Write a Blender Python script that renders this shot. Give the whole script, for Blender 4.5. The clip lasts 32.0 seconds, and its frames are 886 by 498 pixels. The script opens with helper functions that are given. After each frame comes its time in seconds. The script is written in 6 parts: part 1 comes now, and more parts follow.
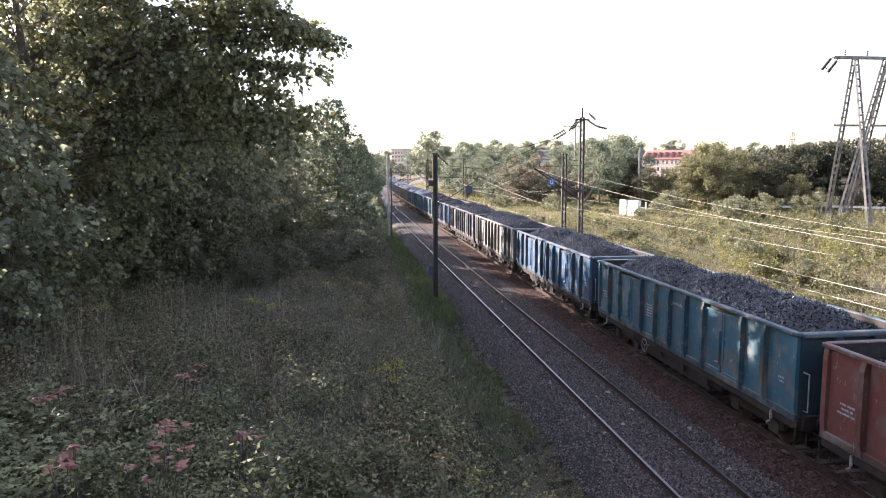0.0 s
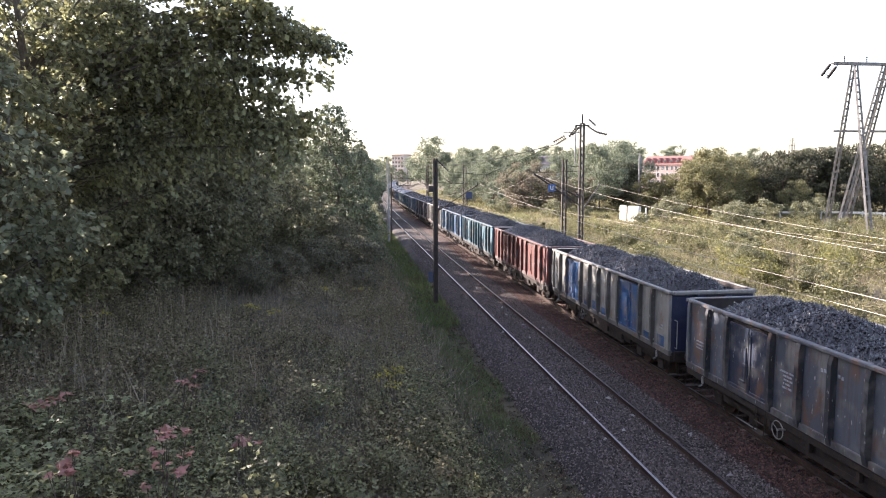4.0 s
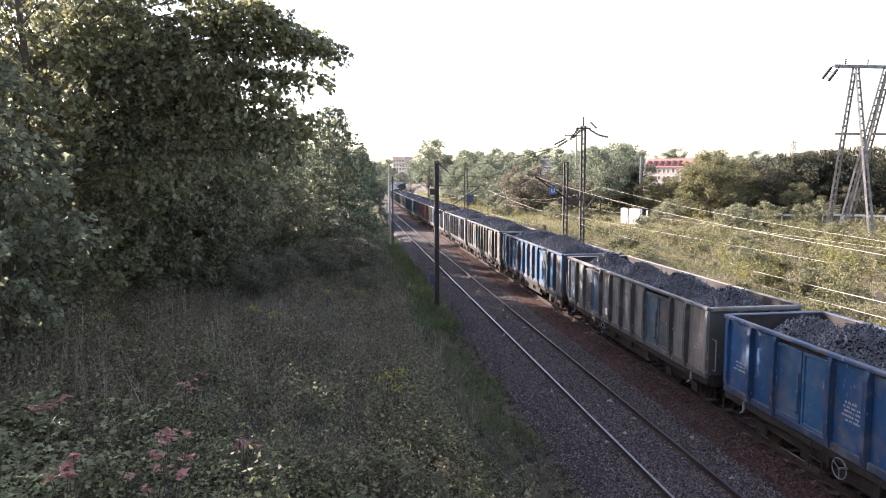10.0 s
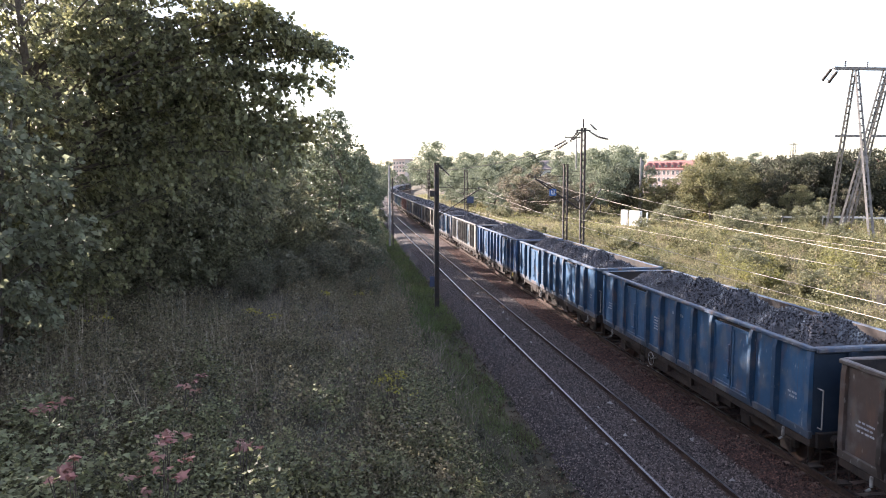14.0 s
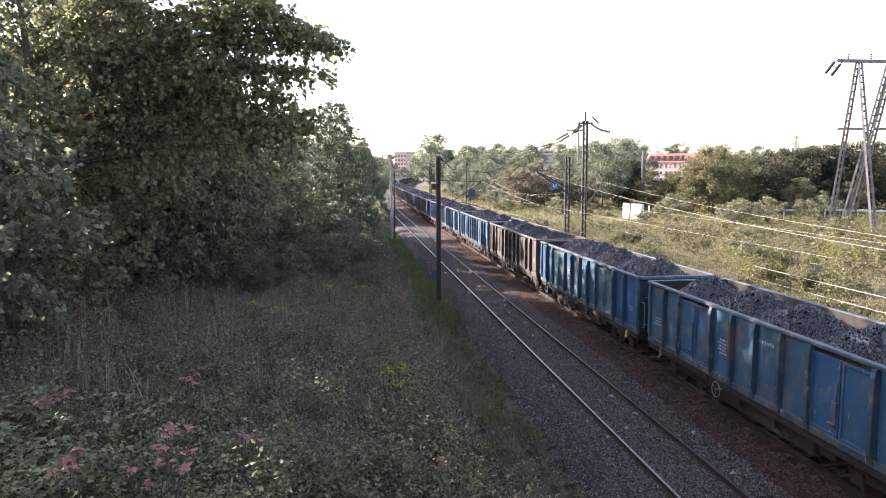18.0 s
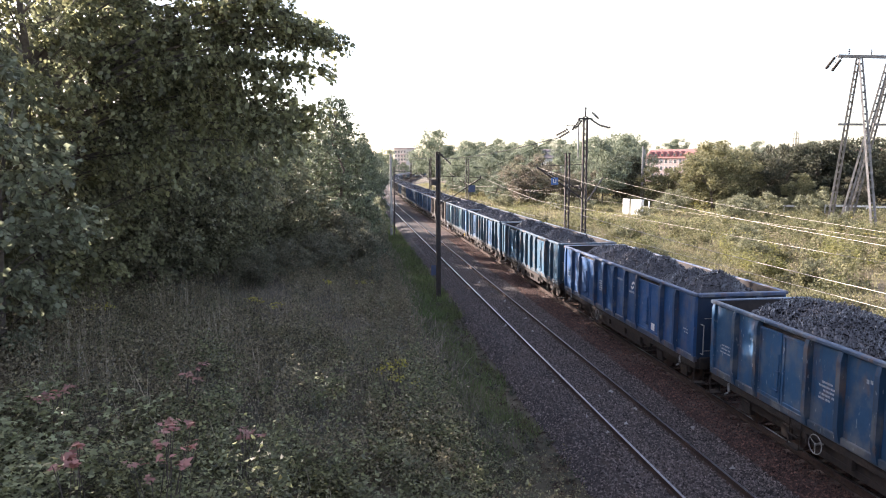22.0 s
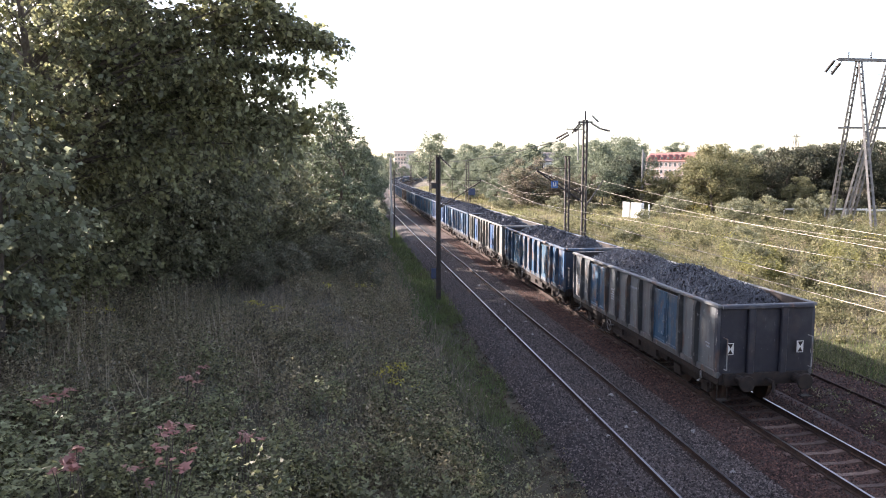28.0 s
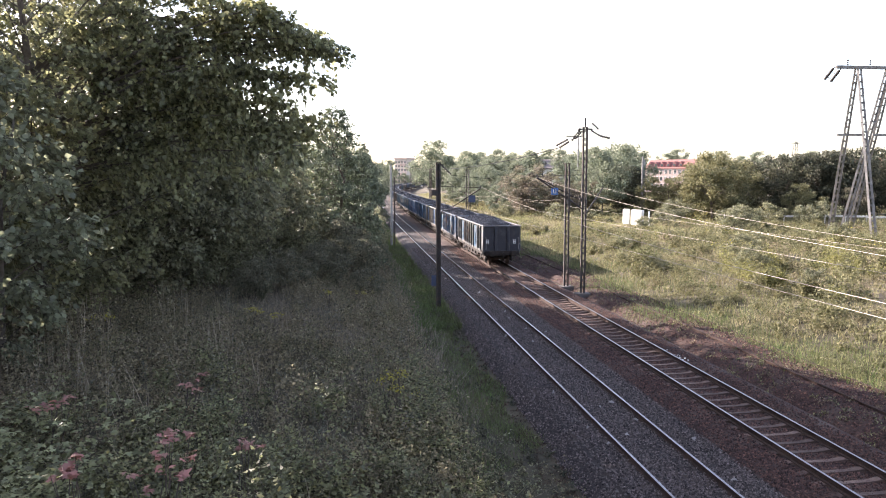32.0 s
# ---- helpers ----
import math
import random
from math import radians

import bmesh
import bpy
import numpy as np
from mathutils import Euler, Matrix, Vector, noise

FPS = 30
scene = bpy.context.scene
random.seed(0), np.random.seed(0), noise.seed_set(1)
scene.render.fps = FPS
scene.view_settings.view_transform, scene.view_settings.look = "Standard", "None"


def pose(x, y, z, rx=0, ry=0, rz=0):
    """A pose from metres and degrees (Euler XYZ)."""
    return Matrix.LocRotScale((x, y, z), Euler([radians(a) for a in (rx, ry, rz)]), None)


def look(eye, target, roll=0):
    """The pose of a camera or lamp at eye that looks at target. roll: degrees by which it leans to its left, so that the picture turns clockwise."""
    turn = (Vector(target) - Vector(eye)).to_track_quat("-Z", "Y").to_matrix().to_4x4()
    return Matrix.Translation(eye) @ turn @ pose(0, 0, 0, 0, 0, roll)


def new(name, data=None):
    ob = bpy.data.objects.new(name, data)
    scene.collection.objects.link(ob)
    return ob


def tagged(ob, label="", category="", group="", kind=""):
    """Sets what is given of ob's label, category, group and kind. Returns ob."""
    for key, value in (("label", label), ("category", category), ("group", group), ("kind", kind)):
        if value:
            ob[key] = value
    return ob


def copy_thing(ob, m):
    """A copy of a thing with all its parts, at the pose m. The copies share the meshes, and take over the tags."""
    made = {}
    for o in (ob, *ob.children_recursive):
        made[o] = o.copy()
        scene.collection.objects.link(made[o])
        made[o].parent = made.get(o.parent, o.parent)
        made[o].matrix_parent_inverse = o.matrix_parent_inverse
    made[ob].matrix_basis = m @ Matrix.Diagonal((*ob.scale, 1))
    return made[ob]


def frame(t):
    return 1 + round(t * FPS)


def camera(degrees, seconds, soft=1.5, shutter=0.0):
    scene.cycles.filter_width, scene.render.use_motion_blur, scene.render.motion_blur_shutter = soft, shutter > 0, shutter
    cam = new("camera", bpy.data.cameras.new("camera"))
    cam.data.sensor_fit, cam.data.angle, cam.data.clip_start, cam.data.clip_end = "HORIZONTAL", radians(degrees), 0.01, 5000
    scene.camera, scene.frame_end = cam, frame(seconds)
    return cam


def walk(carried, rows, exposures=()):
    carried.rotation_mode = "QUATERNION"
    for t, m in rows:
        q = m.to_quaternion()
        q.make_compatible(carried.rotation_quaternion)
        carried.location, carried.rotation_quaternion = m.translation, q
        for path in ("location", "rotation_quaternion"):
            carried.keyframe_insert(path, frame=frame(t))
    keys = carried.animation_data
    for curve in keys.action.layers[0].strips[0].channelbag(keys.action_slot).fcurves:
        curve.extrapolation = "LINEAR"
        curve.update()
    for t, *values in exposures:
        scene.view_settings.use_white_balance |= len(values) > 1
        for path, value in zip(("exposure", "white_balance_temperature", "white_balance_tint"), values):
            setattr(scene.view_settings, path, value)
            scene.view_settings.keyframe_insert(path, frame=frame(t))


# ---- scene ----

# ---------------- camera ----------------
EYE = (0.0, 0.0, 7.04)
# seconds, tilt below the horizon, turn to the right of the line's direction (degrees)
TURNS = [(0, 6.67, 7.82), (0.5, 6.65, 7.80), (1, 6.58, 7.81), (1.5, 6.56, 7.81), (2, 6.24, 7.81), (2.5, 6.27, 7.81),
        (3, 6.25, 7.81), (3.5, 6.22, 7.81), (5.5, 6.17, 7.80), (6, 6.04, 7.80), (6.5, 6.11, 7.80), (7, 6.22, 7.81),
        (7.5, 6.17, 7.80), (8, 6.17, 7.80), (8.5, 6.17, 7.80), (9, 6.11, 7.80), (9.5, 5.95, 7.79), (10, 5.99, 7.71),
        (10.5, 6.18, 7.71), (11, 6.10, 7.71), (11.5, 5.93, 7.70), (12, 5.84, 7.72), (12.5, 5.69, 7.71), (13, 5.86, 7.71),
        (13.5, 5.91, 7.71), (14, 5.83, 7.71), (14.5, 5.87, 7.71), (16.5, 5.84, 7.64), (17, 6.40, 7.66), (17.5, 5.97, 7.64),
        (18, 6.39, 7.57), (18.5, 6.73, 7.59), (19, 6.22, 7.58), (19.5, 6.67, 7.59), (20, 6.52, 7.58), (20.5, 6.60, 7.58),
        (21, 6.68, 7.59), (21.5, 6.66, 7.58), (22, 6.74, 7.58), (22.5, 6.68, 7.59), (23, 6.64, 7.58), (23.5, 6.47, 7.57),
        (24, 6.53, 7.58), (24.5, 6.53, 7.58), (25, 6.46, 7.57), (25.5, 6.46, 7.57), (27.5, 6.60, 7.58), (28, 6.48, 7.58),
        (28.5, 6.55, 7.58), (29, 6.53, 7.58), (29.5, 6.41, 7.57), (30, 6.53, 7.58), (30.5, 6.18, 7.57), (31, 5.92, 7.57),
        (31.5, 5.97, 7.58), (32, 5.91, 7.57)]


def aim(tilt, turn):
    a, b = radians(tilt), radians(turn)
    way = Vector((math.sin(b) * math.cos(a), math.cos(b) * math.cos(a), -math.sin(a)))
    return look(EYE, Vector(EYE) + way, -0.18)


cam = camera(64.6, 32.0, soft=1.0)
walk(cam, [(t, aim(p, y)) for t, p, y in TURNS], exposures=((0.0, 2.1, 6500, 21), (32.0, 2.1, 6500, 21)))

# ---------------- light ----------------
SUN_TURN, SUN_HEIGHT = 52.0, 23.0     # degrees to the left of the line's direction, and above the horizon
world = bpy.data.worlds.new("sky")
scene.world = world
world.use_nodes = True
wn = world.node_tree.nodes
sky = wn.new("ShaderNodeTexSky")
sky.sky_type = "NISHITA"
sky.sun_disc = False
sky.sun_elevation, sky.sun_rotation = radians(SUN_HEIGHT), radians(-SUN_TURN)
sky.dust_density, sky.ozone_density = 1.2, 1.0
wn["Background"].inputs["Strength"].default_value = 0.105
# a thin bright haze over the whole sky
haze = wn.new("ShaderNodeMix")
haze.data_type = "RGBA"
haze.inputs[0].default_value = 0.15
haze.inputs[7].default_value = (4.9, 4.6, 4.4, 1)
world.node_tree.links.new(sky.outputs[0], haze.inputs[6])
world.node_tree.links.new(haze.outputs[2], wn["Background"].inputs["Color"])
a, b = radians(SUN_TURN), radians(SUN_HEIGHT)
to_sun = Vector((-math.sin(a) * math.cos(b), math.cos(a) * math.cos(b), math.sin(b)))
sun = new("sun", bpy.data.lights.new("sun", "SUN"))
sun.data.energy, sun.data.angle, sun.data.color = 5.0, radians(0.5), (1.0, 0.93, 0.82)
sun.matrix_world = look(to_sun * 60, (0, 0, 0))

# ---------------- materials ----------------


def material(name, base, rough=0.7, metal=0.0, second=None, scale=4.0, detail=6.0, bump=0.0, bump_scale=40.0,
             island=0.0, through_light=0.0, third=None, third_scale=0.4, spec=0.5, piece=0.0):
    """A node material: two colours mixed by fine noise, a third in broad patches, relief, and a shade for each loose piece."""
    m = bpy.data.materials.new(name)
    m.use_nodes = True
    nt, n = m.node_tree, m.node_tree.nodes
    bs = n["Principled BSDF"]
    bs.inputs["Roughness"].default_value, bs.inputs["Metallic"].default_value = rough, metal
    bs.inputs["Specular IOR Level"].default_value = spec
    co = n.new("ShaderNodeTexCoord").outputs["Object"]

    def rgb(c):
        q = n.new("ShaderNodeRGB")
        q.outputs[0].default_value = (*c, 1)
        return q.outputs[0]

    def noisy(sc, lo=0.35, hi=0.65, det=detail):
        t = n.new("ShaderNodeTexNoise")
        t.inputs["Scale"].default_value, t.inputs["Detail"].default_value = sc, det
        nt.links.new(co, t.inputs["Vector"])
        r = n.new("ShaderNodeMapRange")
        r.inputs["From Min"].default_value, r.inputs["From Max"].default_value = lo, hi
        nt.links.new(t.outputs["Fac"], r.inputs["Value"])
        return r.outputs["Result"]

    def mix(fac, x, y, kind="MIX"):
        q = n.new("ShaderNodeMix")
        q.data_type, q.blend_type = "RGBA", kind
        if isinstance(fac, float):
            q.inputs[0].default_value = fac
        else:
            nt.links.new(fac, q.inputs[0])
        nt.links.new(x, q.inputs[6])
        nt.links.new(y, q.inputs[7])
        return q.outputs[2]

    col = rgb(base)
    if second:
        col = mix(noisy(scale), col, rgb(second))
    if third:
        col = mix(noisy(third_scale, 0.45, 0.62), col, rgb(third))
    for amount, node, out in ((island, "ShaderNodeNewGeometry", "Random Per Island"), (piece, "ShaderNodeObjectInfo", "Random")):
        if amount:
            g = n.new(node)
            r = n.new("ShaderNodeMapRange")
            r.inputs["To Min"].default_value, r.inputs["To Max"].default_value = 1 - amount, 1 + amount
            nt.links.new(g.outputs[out], r.inputs["Value"])
            v = n.new("ShaderNodeVectorMath")
            v.operation = "SCALE"
            nt.links.new(col, v.inputs[0])
            nt.links.new(r.outputs["Result"], v.inputs["Scale"])
            col = v.outputs[0]
    nt.links.new(col, bs.inputs["Base Color"])
    if bump:
        t = n.new("ShaderNodeTexNoise")
        t.inputs["Scale"].default_value, t.inputs["Detail"].default_value = bump_scale, 5
        nt.links.new(co, t.inputs["Vector"])
        q = n.new("ShaderNodeBump")
        q.inputs["Strength"].default_value, q.inputs["Distance"].default_value = bump, 0.03
        nt.links.new(t.outputs["Fac"], q.inputs["Height"])
        nt.links.new(q.outputs[0], bs.inputs["Normal"])
    if through_light:
        tr = n.new("ShaderNodeBsdfTranslucent")
        sh = n.new("ShaderNodeMixShader")
        sh.inputs[0].default_value = through_light
        nt.links.new(col, tr.inputs["Color"])
        nt.links.new(bs.outputs[0], sh.inputs[1])
        nt.links.new(tr.outputs[0], sh.inputs[2])
        nt.links.new(sh.outputs[0], n["Material Output"].inputs["Surface"])
    return m


def paint_material(name, rough=0.55):
    """Worn wagon paint: the object's own colour, with scratches, grey fading and rust; the colour's alpha says how worn it is."""
    m = bpy.data.materials.new(name)
    m.use_nodes = True
    nt, n = m.node_tree, m.node_tree.nodes
    bs = n["Principled BSDF"]
    info = n.new("ShaderNodeObjectInfo")
    co = n.new("ShaderNodeTexCoord").outputs["Object"]
    off = n.new("ShaderNodeVectorMath")
    off.operation = "MULTIPLY_ADD"
    nt.links.new(info.outputs["Random"], off.inputs[0])
    off.inputs[1].default_value = (37.0, 61.0, 23.0)
    nt.links.new(co, off.inputs[2])

    def noise_at(sc, det, stretch=(1, 1, 1)):
        mp = n.new("ShaderNodeVectorMath")
        mp.operation = "MULTIPLY"
        mp.inputs[1].default_value = stretch
        nt.links.new(off.outputs[0], mp.inputs[0])
        t = n.new("ShaderNodeTexNoise")
        t.inputs["Scale"].default_value, t.inputs["Detail"].default_value = sc, det
        nt.links.new(mp.outputs[0], t.inputs["Vector"])
        return t.outputs["Fac"]

    def math_node(op, x, y):
        q = n.new("ShaderNodeMath")
        q.operation, q.use_clamp = op, True
        for i, v in enumerate((x, y)):
            if isinstance(v, (int, float)):
                q.inputs[i].default_value = v
            else:
                nt.links.new(v, q.inputs[i])
        return q.outputs[0]

    def over(fac, x, c):
        q = n.new("ShaderNodeMix")
        q.data_type = "RGBA"
        nt.links.new(fac, q.inputs[0])
        nt.links.new(x, q.inputs[6])
        q.inputs[7].default_value = (*c, 1)
        return q.outputs[2]

    def patch(source, start, gain, by_wear=True):
        v = math_node("MULTIPLY", math_node("SUBTRACT", source, start), gain)
        return math_node("MULTIPLY", v, info.outputs["Alpha"]) if by_wear else v

    col = info.outputs["Color"]
    col = over(patch(noise_at(1.6, 8), 0.50, 7.0), col, (0.19, 0.185, 0.175))
    col = over(patch(noise_at(2.6, 9, (1, 1, 0.45)), 0.56, 9.0), col, (0.16, 0.085, 0.05))
    col = over(patch(noise_at(9.0, 6, (1, 1, 0.10)), 0.52, 3.4), col, (0.07, 0.058, 0.052))
    col = over(patch(noise_at(22.0, 3, (1, 1, 0.05)), 0.63, 9.0), col, (0.09, 0.05, 0.035))
    col = over(patch(noise_at(14.0, 4, (1, 1, 0.35)), 0.66, 16.0), col, (0.5, 0.5, 0.48))
    col = over(math_node("MULTIPLY", noise_at(3.0, 5), 0.24), col, (0.045, 0.04, 0.04))
    nt.links.new(col, bs.inputs["Base Color"])
    rg = n.new("ShaderNodeMapRange")
    rg.inputs["To Min"].default_value, rg.inputs["To Max"].default_value = rough - 0.15, rough + 0.2
    nt.links.new(noise_at(5.0, 4), rg.inputs["Value"])
    nt.links.new(rg.outputs["Result"], bs.inputs["Roughness"])
    q = n.new("ShaderNodeBump")
    q.inputs["Strength"].default_value, q.inputs["Distance"].default_value = 0.35, 0.02
    nt.links.new(noise_at(4.0, 5), q.inputs["Height"])
    nt.links.new(q.outputs[0], bs.inputs["Normal"])
    return m


M_PAINT = paint_material("worn_wagon_paint")
M_UNDER = material("grimy_steel", (0.018, 0.015, 0.014), 0.85, 0.1, (0.04, 0.027, 0.02), 6, bump=0.3)
M_LINING = material("coal_stained_lining", (0.018, 0.016, 0.016), 0.85, second=(0.045, 0.034, 0.030), scale=3, bump=0.4, bump_scale=12)
M_WHEEL = material("rusty_wheel_steel", (0.06, 0.045, 0.04), 0.6, 0.5, (0.10, 0.06, 0.04), 8)
M_LETTER = material("faded_white_paint", (0.42, 0.44, 0.46), 0.75, second=(0.2, 0.23, 0.28), scale=18)
M_WHITE = material("white_paint", (0.75, 0.75, 0.72), 0.6, second=(0.6, 0.58, 0.54), scale=5)
M_WORN = material("worn_grey_paint", (0.28, 0.28, 0.27), 0.7, second=(0.14, 0.13, 0.12), scale=12)
M_YELLOW = material("yellow_paint", (0.6, 0.42, 0.05), 0.6, second=(0.35, 0.25, 0.06), scale=9)
M_BLUE = material("dull_blue_enamel", (0.04, 0.06, 0.12), 0.6, second=(0.06, 0.075, 0.12), scale=6)
M_SIGN = material("blue_sign_enamel", (0.035, 0.11, 0.33), 0.5, second=(0.05, 0.13, 0.3), scale=6)
M_COAL = material("wet_black_coal", (0.007, 0.007, 0.009), 0.34, 0.0, (0.022, 0.021, 0.025), 16, bump=0.2, bump_scale=60, spec=1.0, island=0.8)
# some lumps have bright broken faces, others are dusty
_n, _l = M_COAL.node_tree.nodes, M_COAL.node_tree.links
_geo, _gloss = _n.new("ShaderNodeNewGeometry"), _n.new("ShaderNodeMapRange")
_gloss.inputs["To Min"].default_value, _gloss.inputs["To Max"].default_value = 0.10, 0.32
_l.new(_geo.outputs["Random Per Island"], _gloss.inputs["Value"])
_l.new(_gloss.outputs["Result"], _n["Principled BSDF"].inputs["Roughness"])
M_BALLAST = material("grey_ballast", (0.020, 0.017, 0.017), 0.95, second=(0.052, 0.045, 0.044), scale=26, detail=3, bump=1.0, bump_scale=30,
                     third=(0.065, 0.048, 0.04), third_scale=0.5)
M_RUSTBED = material("rusty_ballast", (0.022, 0.012, 0.010), 0.95, second=(0.066, 0.030, 0.022), scale=24, detail=3, bump=1.0, bump_scale=28,
                     third=(0.07, 0.047, 0.038), third_scale=0.5)
M_STONE = material("ballast_stone", (0.019, 0.0155, 0.015), 0.95, second=(0.15, 0.122, 0.112), scale=14, island=0.9)
M_RUSTSTONE = material("rust_stained_stone", (0.023, 0.012, 0.010), 0.95, second=(0.12, 0.062, 0.046), scale=14, island=0.8)
M_LITTER = material("dead_brown_litter", (0.055, 0.038, 0.03), 0.95, island=0.7, through_light=0.2, second=(0.10, 0.07, 0.05), scale=3)
M_RAILTOP = material("polished_rail_head", (0.36, 0.35, 0.355), 0.28, 1.0, (0.24, 0.225, 0.22), 14)
M_RAILSIDE = material("rusty_rail_web", (0.028, 0.017, 0.013), 0.95, 0.1, (0.055, 0.03, 0.021), 12, bump=0.3)
M_SLEEPER = material("rust_dusted_sleeper", (0.085, 0.055, 0.044), 0.9, second=(0.155, 0.108, 0.086), scale=7, bump=0.5, piece=0.35)
M_SOIL = material("overgrown_soil", (0.035, 0.032, 0.018), 1.0, second=(0.07, 0.058, 0.034), scale=2.2, bump=0.8, bump_scale=6,
                  third=(0.12, 0.095, 0.06), third_scale=0.12)
M_GRASS = material("green_grass", (0.10, 0.145, 0.048), 0.75, island=0.5, through_light=0.45, second=(0.13, 0.145, 0.058), scale=0.4)
M_MEADOW = material("tall_meadow_grass", (0.20, 0.18, 0.125), 0.8, island=0.6, through_light=0.4, second=(0.25, 0.21, 0.165), scale=0.35)
M_FIELD = material("dry_field_grass", (0.23, 0.235, 0.095), 0.8, island=0.45, through_light=0.4, second=(0.31, 0.265, 0.155), scale=0.15)
M_BRAMBLE = material("bramble_leaf", (0.165, 0.18, 0.09), 0.6, island=0.8, through_light=0.4, second=(0.195, 0.19, 0.09), scale=0.8)
M_BRAMBLE_PALE = material("pale_bramble_leaf", (0.22, 0.225, 0.115), 0.6, island=0.5, through_light=0.35, second=(0.17, 0.175, 0.09), scale=0.9)
M_PALELEAF = material("pale_maple_leaf", (0.26, 0.275, 0.145), 0.6, island=0.6, through_light=0.35, second=(0.21, 0.22, 0.11), scale=1.2)
M_REDLEAF = material("red_autumn_leaf", (0.38, 0.165, 0.15), 0.6, island=0.35, through_light=0.3, second=(0.34, 0.20, 0.15), scale=3)
M_STALK = material("dry_stalk", (0.42, 0.36, 0.27), 0.9, island=0.4, through_light=0.3, second=(0.30, 0.25, 0.18), scale=0.5)
M_HERB = material("brownish_herb_leaf", (0.25, 0.205, 0.135), 0.75, island=0.6, through_light=0.4, second=(0.20, 0.18, 0.11), scale=0.6)
M_DULLWEED = material("dull_weed_leaf", (0.20, 0.165, 0.105), 0.8, island=0.7, through_light=0.35, second=(0.165, 0.165, 0.09), scale=0.5)
M_FIELDGREEN = material("field_weed_leaf", (0.135, 0.14, 0.06), 0.65, island=0.5, through_light=0.4, second=(0.17, 0.15, 0.075), scale=0.4)
M_YELLOWLEAF = material("yellow_weed_leaf", (0.24, 0.225, 0.075), 0.7, island=0.5, through_light=0.45, second=(0.18, 0.18, 0.07), scale=0.4)
M_PALESHRUB = material("pale_shrub_leaf", (0.15, 0.15, 0.10), 0.7, island=0.5, through_light=0.4, second=(0.19, 0.18, 0.125), scale=0.4)
M_NETTLE = material("nettle_leaf", (0.235, 0.21, 0.12), 0.7, island=0.6, through_light=0.4, second=(0.27, 0.225, 0.15), scale=0.6)
M_PALEHERB = material("woolly_herb_leaf", (0.27, 0.25, 0.20), 0.85, island=0.5, through_light=0.3, second=(0.15, 0.16, 0.12), scale=0.6)
M_DRYHERB = material("pink_dry_herb", (0.25, 0.20, 0.145), 0.9, island=0.5, through_light=0.35, second=(0.20, 0.185, 0.10), scale=0.3)
M_GOLD = material("goldenrod_flower", (0.42, 0.37, 0.07), 0.8, island=0.3, through_light=0.25)
M_LEAF = material("lime_tree_leaf", (0.23, 0.24, 0.14), 0.4, island=0.6, through_light=0.55, second=(0.255, 0.25, 0.12), scale=0.5)
M_LEAF_DARK = material("dark_green_leaf", (0.20, 0.205, 0.125), 0.5, island=0.6, through_light=0.5, second=(0.22, 0.215, 0.125), scale=0.3)
M_LEAF_PALE = material("pale_maple_tree_leaf", (0.26, 0.275, 0.18), 0.5, island=0.5, through_light=0.5, second=(0.22, 0.235, 0.15), scale=0.4)
# dark leaf colour with the far wood's shade put into it
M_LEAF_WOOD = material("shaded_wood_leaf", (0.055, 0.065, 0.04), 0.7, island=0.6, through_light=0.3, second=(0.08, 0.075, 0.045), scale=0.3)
M_LEAF_POPLAR = material("poplar_leaf", (0.125, 0.155, 0.095), 0.5, island=0.6, through_light=0.28, second=(0.145, 0.165, 0.10), scale=0.3)
# pale grey-green that carries the haze of distance in the leaf colour
M_LEAF_FAR = material("grey_green_leaf", (0.17, 0.20, 0.135), 0.7, island=0.45, through_light=0.5, second=(0.195, 0.215, 0.15), scale=0.25)
M_LEAF_SUN = material("yellow_green_leaf", (0.20, 0.185, 0.095), 0.7, island=0.5, through_light=0.45, second=(0.16, 0.16, 0.08), scale=0.3)
M_LEAF_RED = material("russet_leaf", (0.205, 0.165, 0.13), 0.7, island=0.45, through_light=0.45, second=(0.16, 0.16, 0.10), scale=0.3)
M_BARK = material("tree_bark", (0.07, 0.055, 0.045), 0.95, second=(0.13, 0.11, 0.09), scale=6, bump=0.8)
M_MAST = material("dark_painted_steel", (0.035, 0.035, 0.036), 0.7, 0.3, (0.07, 0.05, 0.04), 5, bump=0.2)
M_CONCRETE = material("pole_concrete", (0.33, 0.32, 0.30), 0.9, second=(0.22, 0.21, 0.20), scale=3, bump=0.3)
M_WIRE = material("bright_copper_wire", (0.30, 0.27, 0.23), 0.55, 0.2, (0.28, 0.24, 0.20), 20)
M_DARKWIRE = material("dark_cable", (0.022, 0.022, 0.022), 0.85, 0.0, spec=0.2)
M_INSULATOR = material("brown_insulator", (0.022, 0.016, 0.015), 0.4)
M_PLASTER = material("pale_pink_plaster", (0.50, 0.38, 0.34), 0.9, second=(0.42, 0.34, 0.31), scale=1.5)
M_PLASTER_W = material("white_plaster", (0.7, 0.68, 0.64), 0.9, second=(0.6, 0.58, 0.55), scale=1.2)
M_PLASTER_P = material("cream_plaster", (0.60, 0.50, 0.44), 0.9, second=(0.5, 0.44, 0.40), scale=0.8)
M_BRICK = material("red_brown_brick", (0.26, 0.12, 0.10), 0.9, second=(0.18, 0.09, 0.08), scale=3)
M_ROOF = material("red_roof_tile", (0.32, 0.16, 0.14), 0.8, second=(0.22, 0.09, 0.08), scale=3)
M_ROOF_GREY = material("grey_roof_felt", (0.16, 0.14, 0.14), 0.9, second=(0.2, 0.17, 0.16), scale=2)
